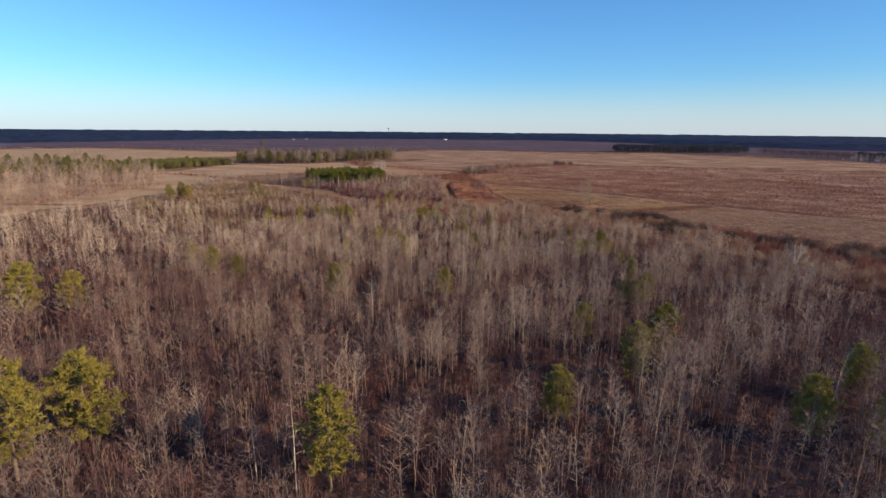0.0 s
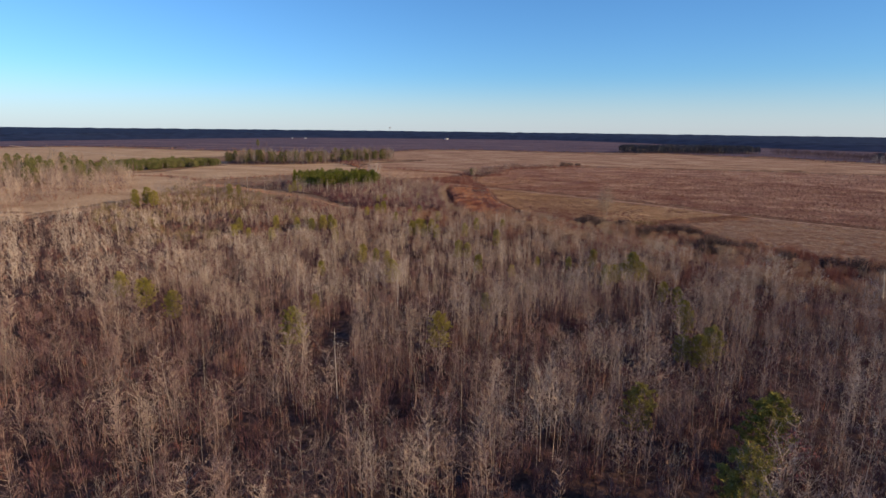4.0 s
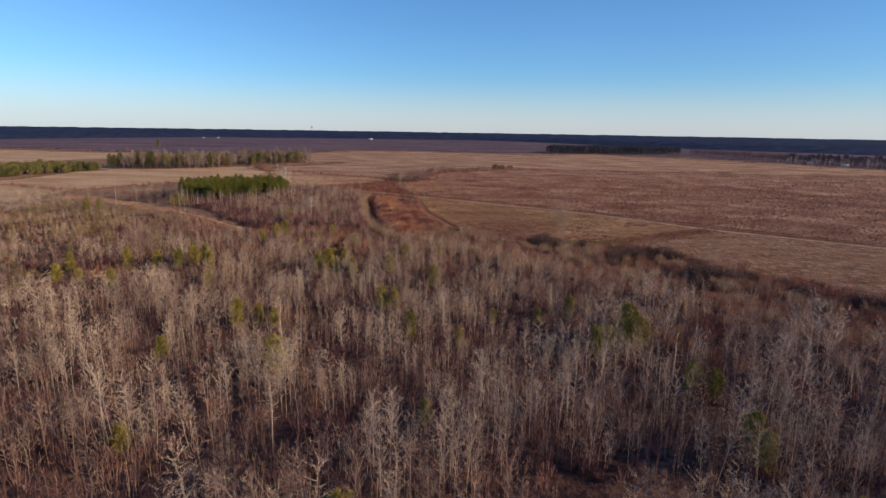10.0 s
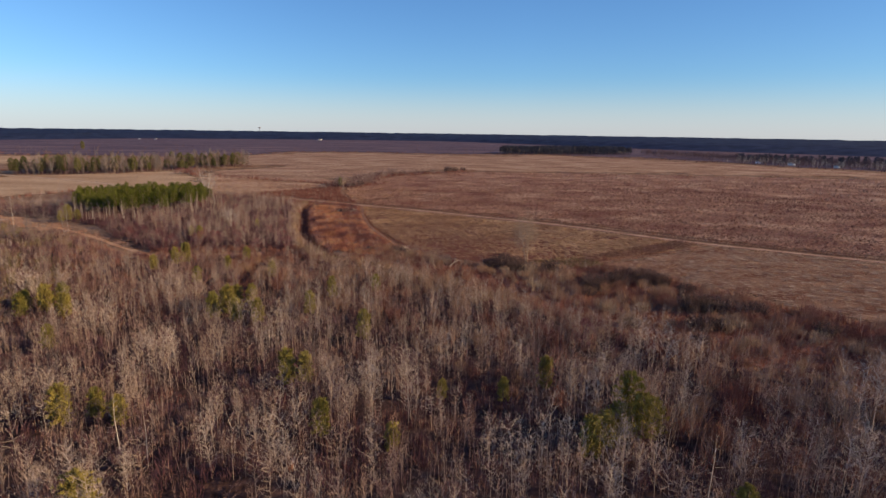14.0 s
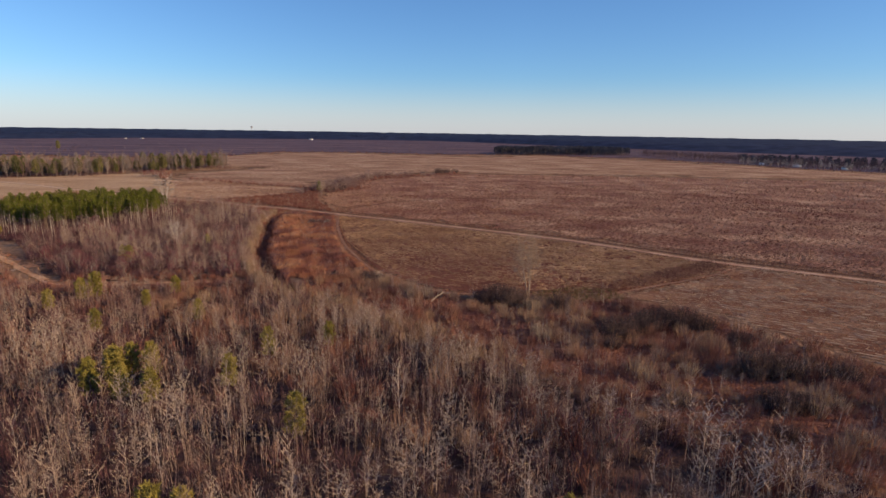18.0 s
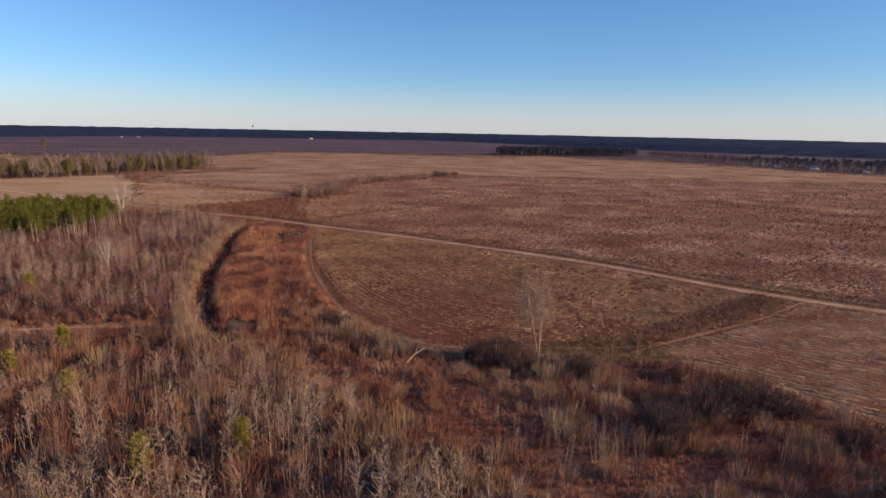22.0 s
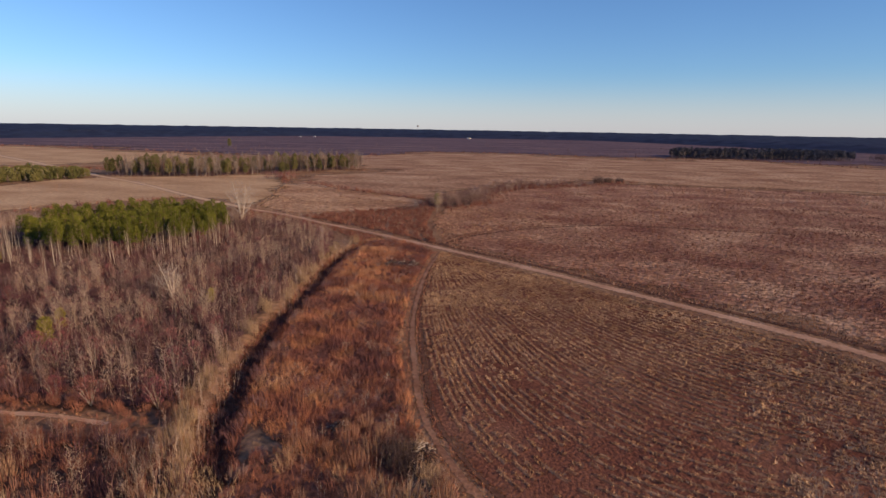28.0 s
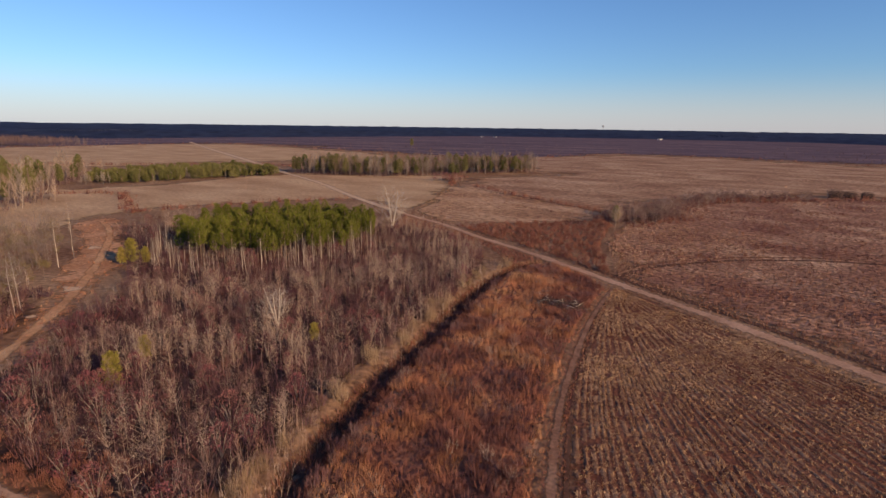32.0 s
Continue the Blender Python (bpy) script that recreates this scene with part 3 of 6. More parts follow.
def bare_tree(r, h, branches, twigs, spread=0.3, low=0.3, girth=0.006, stems=1, rise=(0.5, 1.0), sprays=0, fine=0.0, stray=0.45):
    """Trunk and crown of a leafless tree, as two bufs."""
    trunk, crown = Buf(), Buf()
    for s in range(stems):
        lean = r.normal(0, 0.05 if stems == 1 else 0.15, 2)
        top = h * (1 if s == 0 else r.uniform(0.7, 0.98))
        zs = np.array([0, 0.3, 0.65, 1.0]) * top
        mid = [np.array([lean[0] * z + r.normal(0, 0.012) * z, lean[1] * z + r.normal(0, 0.012) * z, z]) for z in zs]
        rad = girth * h * np.array([1.0, 0.75, 0.45, 0.12]) * (1 if stems == 1 else 0.7)
        limb(trunk, mid, rad, 4 if stems > 1 else 3)
        turn = r.uniform(0, 6.3)
        for k in range(branches):
            u = low + (0.97 - low) * (k + r.uniform(0, 0.8)) / branches
            z = u * top
            base = np.array([np.interp(z, zs, [m[0] for m in mid]), np.interp(z, zs, [m[1] for m in mid]), z])
            turn += 2.4 + r.normal(0, 0.4)
            length = h * spread * (1.12 - u) * r.uniform(0.7, 1.3) + 0.06 * h
            up = r.uniform(*rise)
            way = np.array([math.cos(turn), math.sin(turn), up])
            way /= np.linalg.norm(way)
            bend = base + way * length * 0.5
            tip = bend + (way + np.array([0, 0, 0.35])) * length * 0.45
            br = girth * h * (0.42 - 0.25 * u)
            if sprays:
                limb(crown, [base, bend, tip], [br, br * 0.6, 0], 3)
            elif fine:
                sliver(crown, base, tip, br * 1.2, r)
                sliver(crown, base, tip, br * 1.2, r)
            else:
                limb(crown, [base, tip], [br, 0], 3)
            for q in range(twigs):
                f = r.uniform(0.25, 0.95)
                b0 = base + (tip - base) * f
                d = way * 0.6 + r.normal(0, stray, 3) + np.array([0, 0, 0.6])
                d /= np.linalg.norm(d)
                e = b0 + d * length * r.uniform(0.35, 0.7)
                if fine:
                    sliver(crown, b0, e, fine, r)
                else:
                    limb(crown, [b0, e], [max(0.008, br * 0.4), 0], 3)
                for w in range(sprays):
                    b1 = b0 + (e - b0) * r.uniform(0.3, 0.95)
                    d2 = d + r.normal(0, 0.5, 3) + np.array([0, 0, 0.25])
                    sliver(crown, b1, b1 + d2 / np.linalg.norm(d2) * length * r.uniform(0.2, 0.4), 0.011, r)
    return trunk, crown


def brush_tree(r, h, wide, low, branches, twigs, fine, steep=1.0, girth=0.0042):
    """A leafless young tree with a soft, twiggy crown: points, triangles and how far each point is paler than the plant."""
    q = Buf()
    lean, bow = r.normal(0, 0.03, 2), r.normal(0, 0.02, 2)

    def axis(z):
        return np.array([lean[0] * z + bow[0] * z * z / h, lean[1] * z + bow[1] * z * z / h, z])
    limb(q, [axis(0) - [0, 0, 0.1], axis(0.5 * h), axis(0.97 * h)], [girth * h, girth * h * 0.6, 0], 3)
    bark = q.n
    for k in range(branches):
        w = (k + r.uniform(0, 1)) / branches
        base = axis(h * (low + (0.95 - low) * w))
        reach = 0.5 * wide * math.sin(math.pi * (0.2 + 0.7 * w)) ** 0.6 * r.uniform(0.55, 1.2)
        a = 2.4 * k + r.normal(0, 0.4)
        tip = base + np.array([math.cos(a) * reach, math.sin(a) * reach, reach * r.uniform(0.3, 1.0) * steep])
        sliver(q, base, tip, fine * 1.5, r)
        along = (tip - base) / np.linalg.norm(tip - base)
        for _ in range(twigs):
            o = base + (tip - base) * r.uniform(0.25, 1.0) + r.normal(0, 0.06, 3)
            d = along * 0.45 + r.normal(0, 0.6, 3) + np.array([0, 0, 0.4])
            sliver(q, o, o + d / np.linalg.norm(d) * r.uniform(0.35, 0.9) * 0.085 * h, fine, r)
    v, t = q.arrays()
    paler = np.zeros(len(v))
    paler[:bark] = 0.02
    return v, t, paler


def soft_clump(r, n, fine=0.009):
    """A rounded shrub of very many thin upright twigs, one metre high."""
    q = Buf()
    for k in range(n):
        a, rad = r.uniform(0, 6.3), math.sqrt(r.uniform(0, 1))
        root = np.array([math.cos(a) * rad * 0.3, math.sin(a) * rad * 0.3, -0.03])
        tip = np.array([math.cos(a) * rad * 0.58, math.sin(a) * rad * 0.58, (0.5 + 0.5 * math.sqrt(1 - rad * rad)) * r.uniform(0.75, 1.02)])
        o = root + (tip - root) * r.uniform(0, 0.7)
        sliver(q, o, tip + r.normal(0, 0.05, 3), fine, r)
    return q.arrays()


def joined(trunk, crown):
    b = Buf()
    for q in (trunk, crown):
        b.add(*q.arrays())
    return b.arrays()


def fan(r, n, h, wide, thick=0.02, flat=False):
    """A clump of stems or blades that spread from one root."""
    b = Buf()
    for k in range(n):
        a, q = r.uniform(0, 6.3), wide * math.sqrt(r.uniform(0, 1))
        root = np.array([math.cos(a) * q * 0.45, math.sin(a) * q * 0.45, -0.05])
        tip = np.array([math.cos(a + r.normal(0, 0.5)) * q, math.sin(a + r.normal(0, 0.5)) * q, h * r.uniform(0.55, 1.0)])
        if flat:
            s = np.array([-math.sin(a + 1), math.cos(a + 1), 0]) * thick
            b.add([root - s, root + s, tip], [(0, 1, 2)])
        else:
            limb(b, [root, tip], [thick, 0], 3)
    return b.arrays()


def scatter(templates, px, py, size, r, tone=None, tall=None, lean=0.06):
    """Copies of templates at places, joined into one set of arrays with a tone for each plant."""
    n = len(px)
    z = gz(px, py)
    m = (np.abs(px - 7) < 14) & (py > 212) & (py < 332)
    if m.any():
        z[m] += dig(px[m], py[m])
    kind, turn = r.integers(0, len(templates), n), r.uniform(0, 6.3, n)
    tone = r.uniform(0, 1, n) if tone is None else tone
    tall = np.ones(n) if tall is None else tall
    lx, ly = r.normal(0, lean, n), r.normal(0, lean, n)
    vs, ts, cs, off = [], [], [], 0
    for k, (v, t, *paler) in enumerate(templates):
        w = np.nonzero(kind == k)[0]
        if not len(w):
            continue
        c, s = np.cos(turn[w])[:, None], np.sin(turn[w])[:, None]
        sz = size[w][:, None]
        zz = v[None, :, 2] * sz * tall[w][:, None]
        x = (v[None, :, 0] * c - v[None, :, 1] * s) * sz + px[w][:, None] + zz * lx[w][:, None]
        y = (v[None, :, 0] * s + v[None, :, 1] * c) * sz + py[w][:, None] + zz * ly[w][:, None]
        vs.append(np.stack([x, y, zz + z[w][:, None]], -1).reshape(-1, 3))
        ts.append((t[None] + (np.arange(len(w)) * len(v))[:, None, None] + off).reshape(-1, 3))
        cs.append(np.clip(np.repeat(tone[w], len(v)) + np.tile(paler[0] if paler else np.zeros(len(v)), len(w)), 0, 1))
        off += len(w) * len(v)
    return np.concatenate(vs), np.concatenate(ts), np.concatenate(cs)


def spots(poly, gap, r, keep=None, avoid=()):
    """Jittered places inside an outline, about gap apart."""
    p = np.array(poly, float)
    lo, hi = p.min(0), p.max(0)
    x, y = np.meshgrid(np.arange(lo[0], hi[0], gap), np.arange(lo[1], hi[1], gap))
    x = (x + r.uniform(-0.5, 0.5, x.shape) * gap).ravel()
    y = (y + r.uniform(-0.5, 0.5, y.shape) * gap).ravel()
    ok = inside(x, y, poly)
    for line, dist in avoid:
        ok[ok] &= near_line(x[ok], y[ok], line) > dist
    x, y = x[ok], y[ok]
    if keep is not None:
        ok = keep(x, y) > r.uniform(0, 1, len(x))
        x, y = x[ok], y[ok]
    return x, y


def pine(r, h, low, wide, tufts=3, needle=0.42, blades=7, thin=0.2):
    """Trunk and needle crown of a pine."""
    trunk, crown = Buf(), Buf()
    lean = r.normal(0, 0.02, 2)
    limb(trunk, [(0, 0, -0.1), (lean[0] * h * 0.5, lean[1] * h * 0.5, h * 0.5), (lean[0] * h, lean[1] * h, h * 0.97)], [0.014 * h, 0.010 * h, 0.003 * h], 5)
    levels = int(5 + h * (1 - low) * 1.5)
    for k in range(levels):
        u = low + (1 - low) * (k + 0.3) / levels
        ring = (u - low) / (1 - low)
        reach = wide * h * (0.35 + 0.65 * math.sin(math.pi * min(1, 0.28 + 0.72 * ring)) ** 0.8) * (1 if ring < 0.9 else 0.5)
        nb = 6 if ring < 0.85 else 3
        for b in range(nb):
            a = 6.283 * b / nb + k * 1.3 + r.normal(0, 0.3)
            rr = reach * r.uniform(0.6, 1.15)
            base = np.array([lean[0] * u * h, lean[1] * u * h, u * h])
            tip = base + np.array([math.cos(a) * rr, math.sin(a) * rr, rr * r.uniform(0.1, 0.5)])
            limb(trunk, [base, tip], [0.004 * h, 0], 3)
            for q in range(tufts):
                f = 1.0 if q == 0 else r.uniform(0.35, 0.95)
                c = base + (tip - base) * f + r.normal(0, 0.10, 3)
                for w in range(blades):
                    d = r.normal(0, 1, 3) + np.array([math.cos(a) * 0.5, math.sin(a) * 0.5, 0.9])
                    d /= np.linalg.norm(d)
                    e = np.cross(d, r.normal(0, 1, 3))
                    e = e / (np.linalg.norm(e) + 1e-9) * needle * thin
                    o = c - d * needle * 0.25
                    crown.add([o - e, o + e, c + d * needle * r.uniform(0.7, 1.2)], [(0, 1, 2)])
    return trunk, crown


def placed(x, y, turn=0.0, size=1.0, tall=1.0, sink=0.05):
    return pose(float(x), float(y), float(gz(x, y)) - sink, 0, 0, math.degrees(turn)) @ Matrix.Diagonal((size, size, size * tall, 1))


def plant_kind(name, trunk, crown, m_trunk, m_crown, crown_name="crown"):
    return mesh_of(name + "_trunk", *trunk.arrays(), m_trunk), mesh_of(name + "_crown", *crown.arrays(), m_crown), crown_name


def plant(name, kind, m, label, category, group="", crown_label=""):
    top = thing(name, label, category, group)
    part("trunk", kind[0], top)
    part(kind[2], kind[1], top, crown_label)
    top.matrix_basis = m
    return top


# ---------------------------------------------------------------- young woods
R1 = np.random.default_rng(11)
rich = [brush_tree(R1, h, w, lo, 25, 9, 0.0115, 2.2 if w < 2.3 else 1.0) for h, w, lo in ((6.6, 1.9, 0.26), (7.2, 2.2, 0.28), (6.0, 2.0, 0.2), (7.6, 2.4, 0.34), (6.4, 3.0, 0.26), (5.8, 3.4, 0.22), (6.9, 2.7, 0.3), (5.4, 2.2, 0.2))]
rich_b = [brush_tree(R1, h, w, lo, 22, 9, 0.0135, 2.2 if w < 2.3 else 1.0) for h, w, lo in ((6.2, 2.0, 0.2), (6.6, 2.4, 0.24), (5.6, 2.1, 0.16), (6.0, 3.2, 0.18), (5.0, 2.8, 0.14), (6.8, 2.0, 0.24))]
lean_t = [brush_tree(R1, h, w, 0.24, 13, 6, 0.028, 1.5) for h, w in ((5.5, 2.0), (6.0, 2.6), (6.5, 1.9), (7.0, 2.3), (5.0, 2.8))]
brush_t = [fan(R1, 9, 1.0, 0.55, 0.016) for _ in range(6)]
low_clump_t = [soft_clump(R1, 55, 0.017) for _ in range(6)]
tracks = ((dirt_line, 1.5), (road_line, 4.0), (ditch_line, 1.6), (curve([(-68, 184), (-48, 189)], 3), 4.5),
          (curve([(-15, 90), (-15.2, 114)], 3), 1.8), (curve([(-5.4, 181), (-6.1, 198), (-6, 212), (-4, 224)], 3), 1.6),
          (curve([(15, 96), (18, 103)], 3), 1.9), (curve([(20, 108), (37, 104)], 3), 1.5), (curve([(-2, 133), (1, 138)], 3), 1.6),
          (curve([(26, 141), (34, 141)], 3), 1.4), (curve([(-38, 54), (-33, 60)], 2), 2.2), (curve([(-9, 55), (-5, 56)], 2), 2.0), (curve([(18, 57), (21, 60)], 2), 1.6))


def wood_density(x, y):
    d = 0.64 + 0.7 * patchy(x, y, 11, 5) + 0.7 * patchy(x, y, 15, 9)
    d = np.where(inside(x, y, CUT), 0, d)
    d = np.where(inside(x, y, FOREST_N), 0.72 + 1.15 * patchy(x, y, 10, 21), d)
    d = np.where(inside(x, y, PINES), 0.08, d)
    far = np.where(inside(x, y, FOREST_X), 0, np.clip((np.abs(x - 5) - 55) / 90, 0, 0.3))
    return np.clip(d - far, 0.03, 1)


def wood_height(x, y):
    """Taller near the start, lower towards the fields."""
    a = 0.93 - 0.15 * smooth01((y - 70) / 120)
    a = np.where(inside(x, y, FOREST_N), 0.68 + 0.1 * smooth01((-58 - np.asarray(x)) / 15), a)
    a = np.where(near_line(x, y, STAND_FRONT) < 13, a * 0.66, a)
    a = np.where(inside(x, y, FOREST_X), 1.25, a)
    return a * (1.04 + 0.28 * patchy(x, y, 17, 8))


for name, poly, gap in (("young_woods", FOREST_S, 1.75), ("young_woods", FOREST_N, 1.6), ("young_woods", FOREST_W, 2.0), ("young_woods", FOREST_X, 2.7)):
    px, py = spots(poly, gap, R1, wood_density, tracks)
    if poly is FOREST_S:
        trim = (np.hypot(px - 32, py - 75) > 4.2) & (np.hypot(px - 24.2, py - 64.4) > 2.4) & (np.hypot(px - 11.6, py - 51.5) > 2.6)
        px, py = px[trim], py[trim]
    size = wood_height(px, py) * R1.uniform(0.62, 1.12, len(px))
    clump = patchy(px, py, 15, 9)
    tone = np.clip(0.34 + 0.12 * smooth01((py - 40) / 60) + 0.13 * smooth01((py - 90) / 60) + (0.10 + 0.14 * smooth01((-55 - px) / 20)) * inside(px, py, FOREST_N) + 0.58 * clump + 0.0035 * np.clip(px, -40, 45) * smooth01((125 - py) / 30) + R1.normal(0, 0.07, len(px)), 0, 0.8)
    size = size * (1 + 0.3 * clump)
    if poly is FOREST_N:
        size = size * np.where(near_line(px, py, cut_line) < 15, 0.5, 1.0)
    if poly is FOREST_S:
        size = size * np.where(near_line(px, py, cut_line) < 15, 0.5, 1.0) * np.where(near_line(px, py, opening_line) < 11, 0.55, 1.0)
        size = size * (1 - 0.4 * smooth01((py - 198) / 16))
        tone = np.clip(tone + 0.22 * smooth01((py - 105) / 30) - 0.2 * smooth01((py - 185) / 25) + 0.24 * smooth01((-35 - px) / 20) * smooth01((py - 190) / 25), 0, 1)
    seen = py > 34
    px, py, size, clump, tone = px[seen], py[seen], size[seen], clump[seen], tone[seen]
    near = (np.abs(px - 6) < np.where(py < 150, 62, 45)) | inside(px, py, FOREST_N)
    for sel, temps, what in ((near, rich, "grey-brown leafless young woods of close thin trunks"), (~near, lean_t, "grey-brown leafless woods farther from the lane")):
        brown = (R1.uniform(0, 1, len(py)) < 0.55) if poly is FOREST_N else (py + R1.normal(0, 14, len(py)) > 140) & (px > -32)
        for w, m in ((sel & brown, M_TWIG_B), (sel & ~brown, M_TWIG)):
            if w.sum():
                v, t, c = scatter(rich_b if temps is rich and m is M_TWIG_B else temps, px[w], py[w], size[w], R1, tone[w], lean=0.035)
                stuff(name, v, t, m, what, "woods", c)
    bx, by = spots(poly, 2.0, R1, lambda x, y: 0.35 + 0.5 * patchy(x, y, 27, 12) - (0.1 if poly is FOREST_N else 0), tracks)
    v, t, c = scatter(brush_t, bx, by, R1.uniform(1.0, 2.4, len(bx)), R1, np.clip(0.4 + 0.3 * patchy(bx, by, 35, 13) + R1.normal(0, 0.2, len(bx)), 0, 1))
    stuff("undergrowth", v, t, M_UNDER, "red-brown brush under the leafless trees", "brush", c)
    if poly in (FOREST_S, FOREST_N):
        bx, by = spots(poly, 1.75, R1, lambda x, y: (0.65 + 0.7 * patchy(x, y, 13, 117)) * (np.abs(x - 4) < 80) * (y > 36), tracks)
        v, t, c = scatter(low_clump_t, bx, by, R1.uniform(0.9, 2.5, len(bx)), R1, np.clip(0.35 + 0.4 * patchy(bx, by, 24, 118) + R1.normal(0, 0.15, len(bx)), 0, 1), lean=0.08)
        stuff("undergrowth", v, t, M_MAUVE, "low mauve-brown shrubs under the leafless trees", "brush", c)

sap_t = []
for k in range(7):
    q = Buf()
    for s in range(3):
        a, rad = R1.uniform(0, 6.3), R1.uniform(0.05, 0.22)
        root = np.array([math.cos(a) * rad, math.sin(a) * rad, -0.02])
        tip = root + np.array([*R1.normal(0, 0.06, 2), R1.uniform(0.75, 1.0)])
        limb(q, [root, tip], [0.008, 0], 3)
        for w in range(9):
            o = root + (tip - root) * R1.uniform(0.3, 0.95)
            d = R1.normal(0, 0.5, 3) + [0, 0, 1.1]
            sliver(q, o, o + d / np.linalg.norm(d) * R1.uniform(0.12, 0.28), 0.005, R1)
    sap_t.append(q.arrays())
px, py = spots(FOREST_S, 1.22, R1, lambda x, y: np.clip(smooth01((y - 60) / 80), 0.3, 0.75) * np.clip(0.6 + 0.9 * patchy(x, y, 11, 15), 0.0, 1) * (y > 36) * np.where(np.abs(x - 10) < 75, 1, 0.4), tracks)
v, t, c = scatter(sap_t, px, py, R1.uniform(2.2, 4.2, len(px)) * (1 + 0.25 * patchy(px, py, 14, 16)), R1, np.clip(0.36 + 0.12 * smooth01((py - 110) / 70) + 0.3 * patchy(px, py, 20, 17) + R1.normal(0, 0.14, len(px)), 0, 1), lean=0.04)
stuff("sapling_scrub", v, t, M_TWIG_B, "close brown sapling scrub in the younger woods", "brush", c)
px, py = spots(FOREST_N, 1.3, R1, lambda x, y: 0.6 + 0.5 * patchy(x, y, 11, 18), tracks)
v, t, c = scatter(sap_t, px, py, R1.uniform(2.0, 3.8, len(px)), R1, np.clip(0.4 + 0.3 * patchy(px, py, 20, 19) + R1.normal(0, 0.14, len(px)), 0, 1), lean=0.04)
stuff("sapling_scrub", v, t, M_MAUVE, "close brown sapling scrub under the taller trees", "brush", c)

# taller pale trees that stand out of the woods, each on its own
kinds_bare = [plant_kind("bare", *bare_tree(R1, h, 20, 6, 0.25, 0.26, 0.0044, 1, (0.35, 1.0), 3, stray=0.6), M_BARK, M_CROWN) for h in (8.2, 7.4, 9.0, 8.6)]
kinds_wide = [plant_kind("wide", *bare_tree(R1, h, 18, 6, 0.40, 0.24, 0.0052, 1, (0.25, 0.8), 4, stray=0.65), M_BARK, M_CROWN) for h in (7.4, 8.0)]
px, py = spots([(-55, 30), (-70, 120), (-60, 225), (5, 222), (36, 178), (75, 118), (70, 40), (40, 30)], 4.6, R1, lambda x, y: 0.42 + 0.35 * patchy(x, y, 40, 14), tracks)
order = R1.permutation(len(px))[:230]
for q, k in enumerate(order):
    s = float(wood_height(px[k], py[k])) * R1.uniform(0.8, 1.12)
    kind, nm, lb = (kinds_wide[q % 2], "spreading_tree", "leafless grey tree with a wide twiggy crown") if q % 5 == 0 else (kinds_bare[q % 4], "bare_tree", "slender leafless tree with pale grey bark")
    plant(nm, kind, placed(px[k], py[k], R1.uniform(0, 6.3), s), lb, "tree", "trees of the young woods")

px, py = spots(FOREST_N, 7.0, R1, lambda x, y: 0.75 + 0.25 * (y > 280), tracks)
for q in range(len(px)):
    plant("bare_tree", (kinds_wide[q % 2] if q % 5 < 2 else kinds_bare[q % 4]), placed(px[q], py[q], R1.uniform(0, 6.3), R1.uniform(0.5, 0.72)), "slender leafless tree with pale grey bark", "tree", "trees of the young woods")

# dead snags
snag_t = [plant_kind("snag", *bare_tree(R1, h, 14, 2, 0.15, 0.4, 0.008, 1, (-0.1, 0.5)), M_PALE, M_PALE) for h in (10.0, 8.0)]
for x, y, s in ((-12.5, 41, 1.0), (-17, 44, 0.8), (23, 59, 0.8), (-27, 125, 0.95), (-12, 87, 0.9), (-84, 279, 1.0), (-62, 259, 1.25), (-60, 257, 1.0), (-96, 290, 1.15), (-24, 143, 0.75), (-11, 145, 0.7), (-7.5, 117, 0.8), (15, 170, 0.62), (-8, 143, 0.6), (-62, 150, 0.8), (41, 128, 0.7), (37, 124, 0.65)):
    plant("dead_tree", snag_t[int(s * 100) % 2], placed(x, y, x, s), "bleached dead tree with short broken branches", "dead tree", "dead trees in the woods")

# ---------------------------------------------------------------- pines
for k, (x, y, s) in enumerate(((-77, 272, 1.25), (-61, 258, 1.2), (-80, 268, 0.9), (-86, 276, 1.0), (-92, 282, 1.1), (-70, 263, 0.8), (-99, 287, 0.9), (-106, 292, 1.0), (-66, 257, 1.0), (-114, 296, 0.9), (-56, 250, 0.8), (-120, 305, 0.8))):
    plant("spreading_tree", kinds_wide[k % 2], placed(x, y, x, s), "pale leafless tree beside the clay clearing", "tree", "trees beside the clay clearing")
west_strip = [(-133, 310), (-100, 290), (-81, 274), (-70, 265), (-55, 250), (-62, 240), (-84, 252), (-112, 272), (-140, 292)]
px, py = spots(west_strip, 1.7, R1, lambda x, y: 0.65 + 0.5 * patchy(x, y, 12, 104))
v, t, c = scatter(sap_t, px, py, R1.uniform(1.6, 3.6, len(px)), R1, np.clip(R1.normal(0.5, 0.2, len(px)), 0, 1))
stuff("sapling_scrub", v, t, M_TWIG, "grey sapling scrub beside the clay clearing", "brush", c)
px, py = spots(west_strip, 2.6, R1, lambda x, y: 0.5 + 0.6 * patchy(x, y, 14, 132))
v, t, c = scatter(low_clump_t, px, py, R1.uniform(1.2, 2.8, len(px)), R1, np.clip(R1.normal(0.45, 0.25, len(px)), 0, 1), lean=0.08)
stuff("scrub", v, t, M_OLIVEGRASS, "olive-brown shrubs beside the clay clearing", "brush", c)
px, py = spots(west_strip, 5.5, R1)
for k in range(len(px)):
    plant("bare_tree", kinds_bare[k % 4], placed(px[k], py[k], k, R1.uniform(0.6, 1.1)), "slender leafless tree with pale grey bark", "tree", "trees beside the clay clearing")
R2 = np.random.default_rng(23)
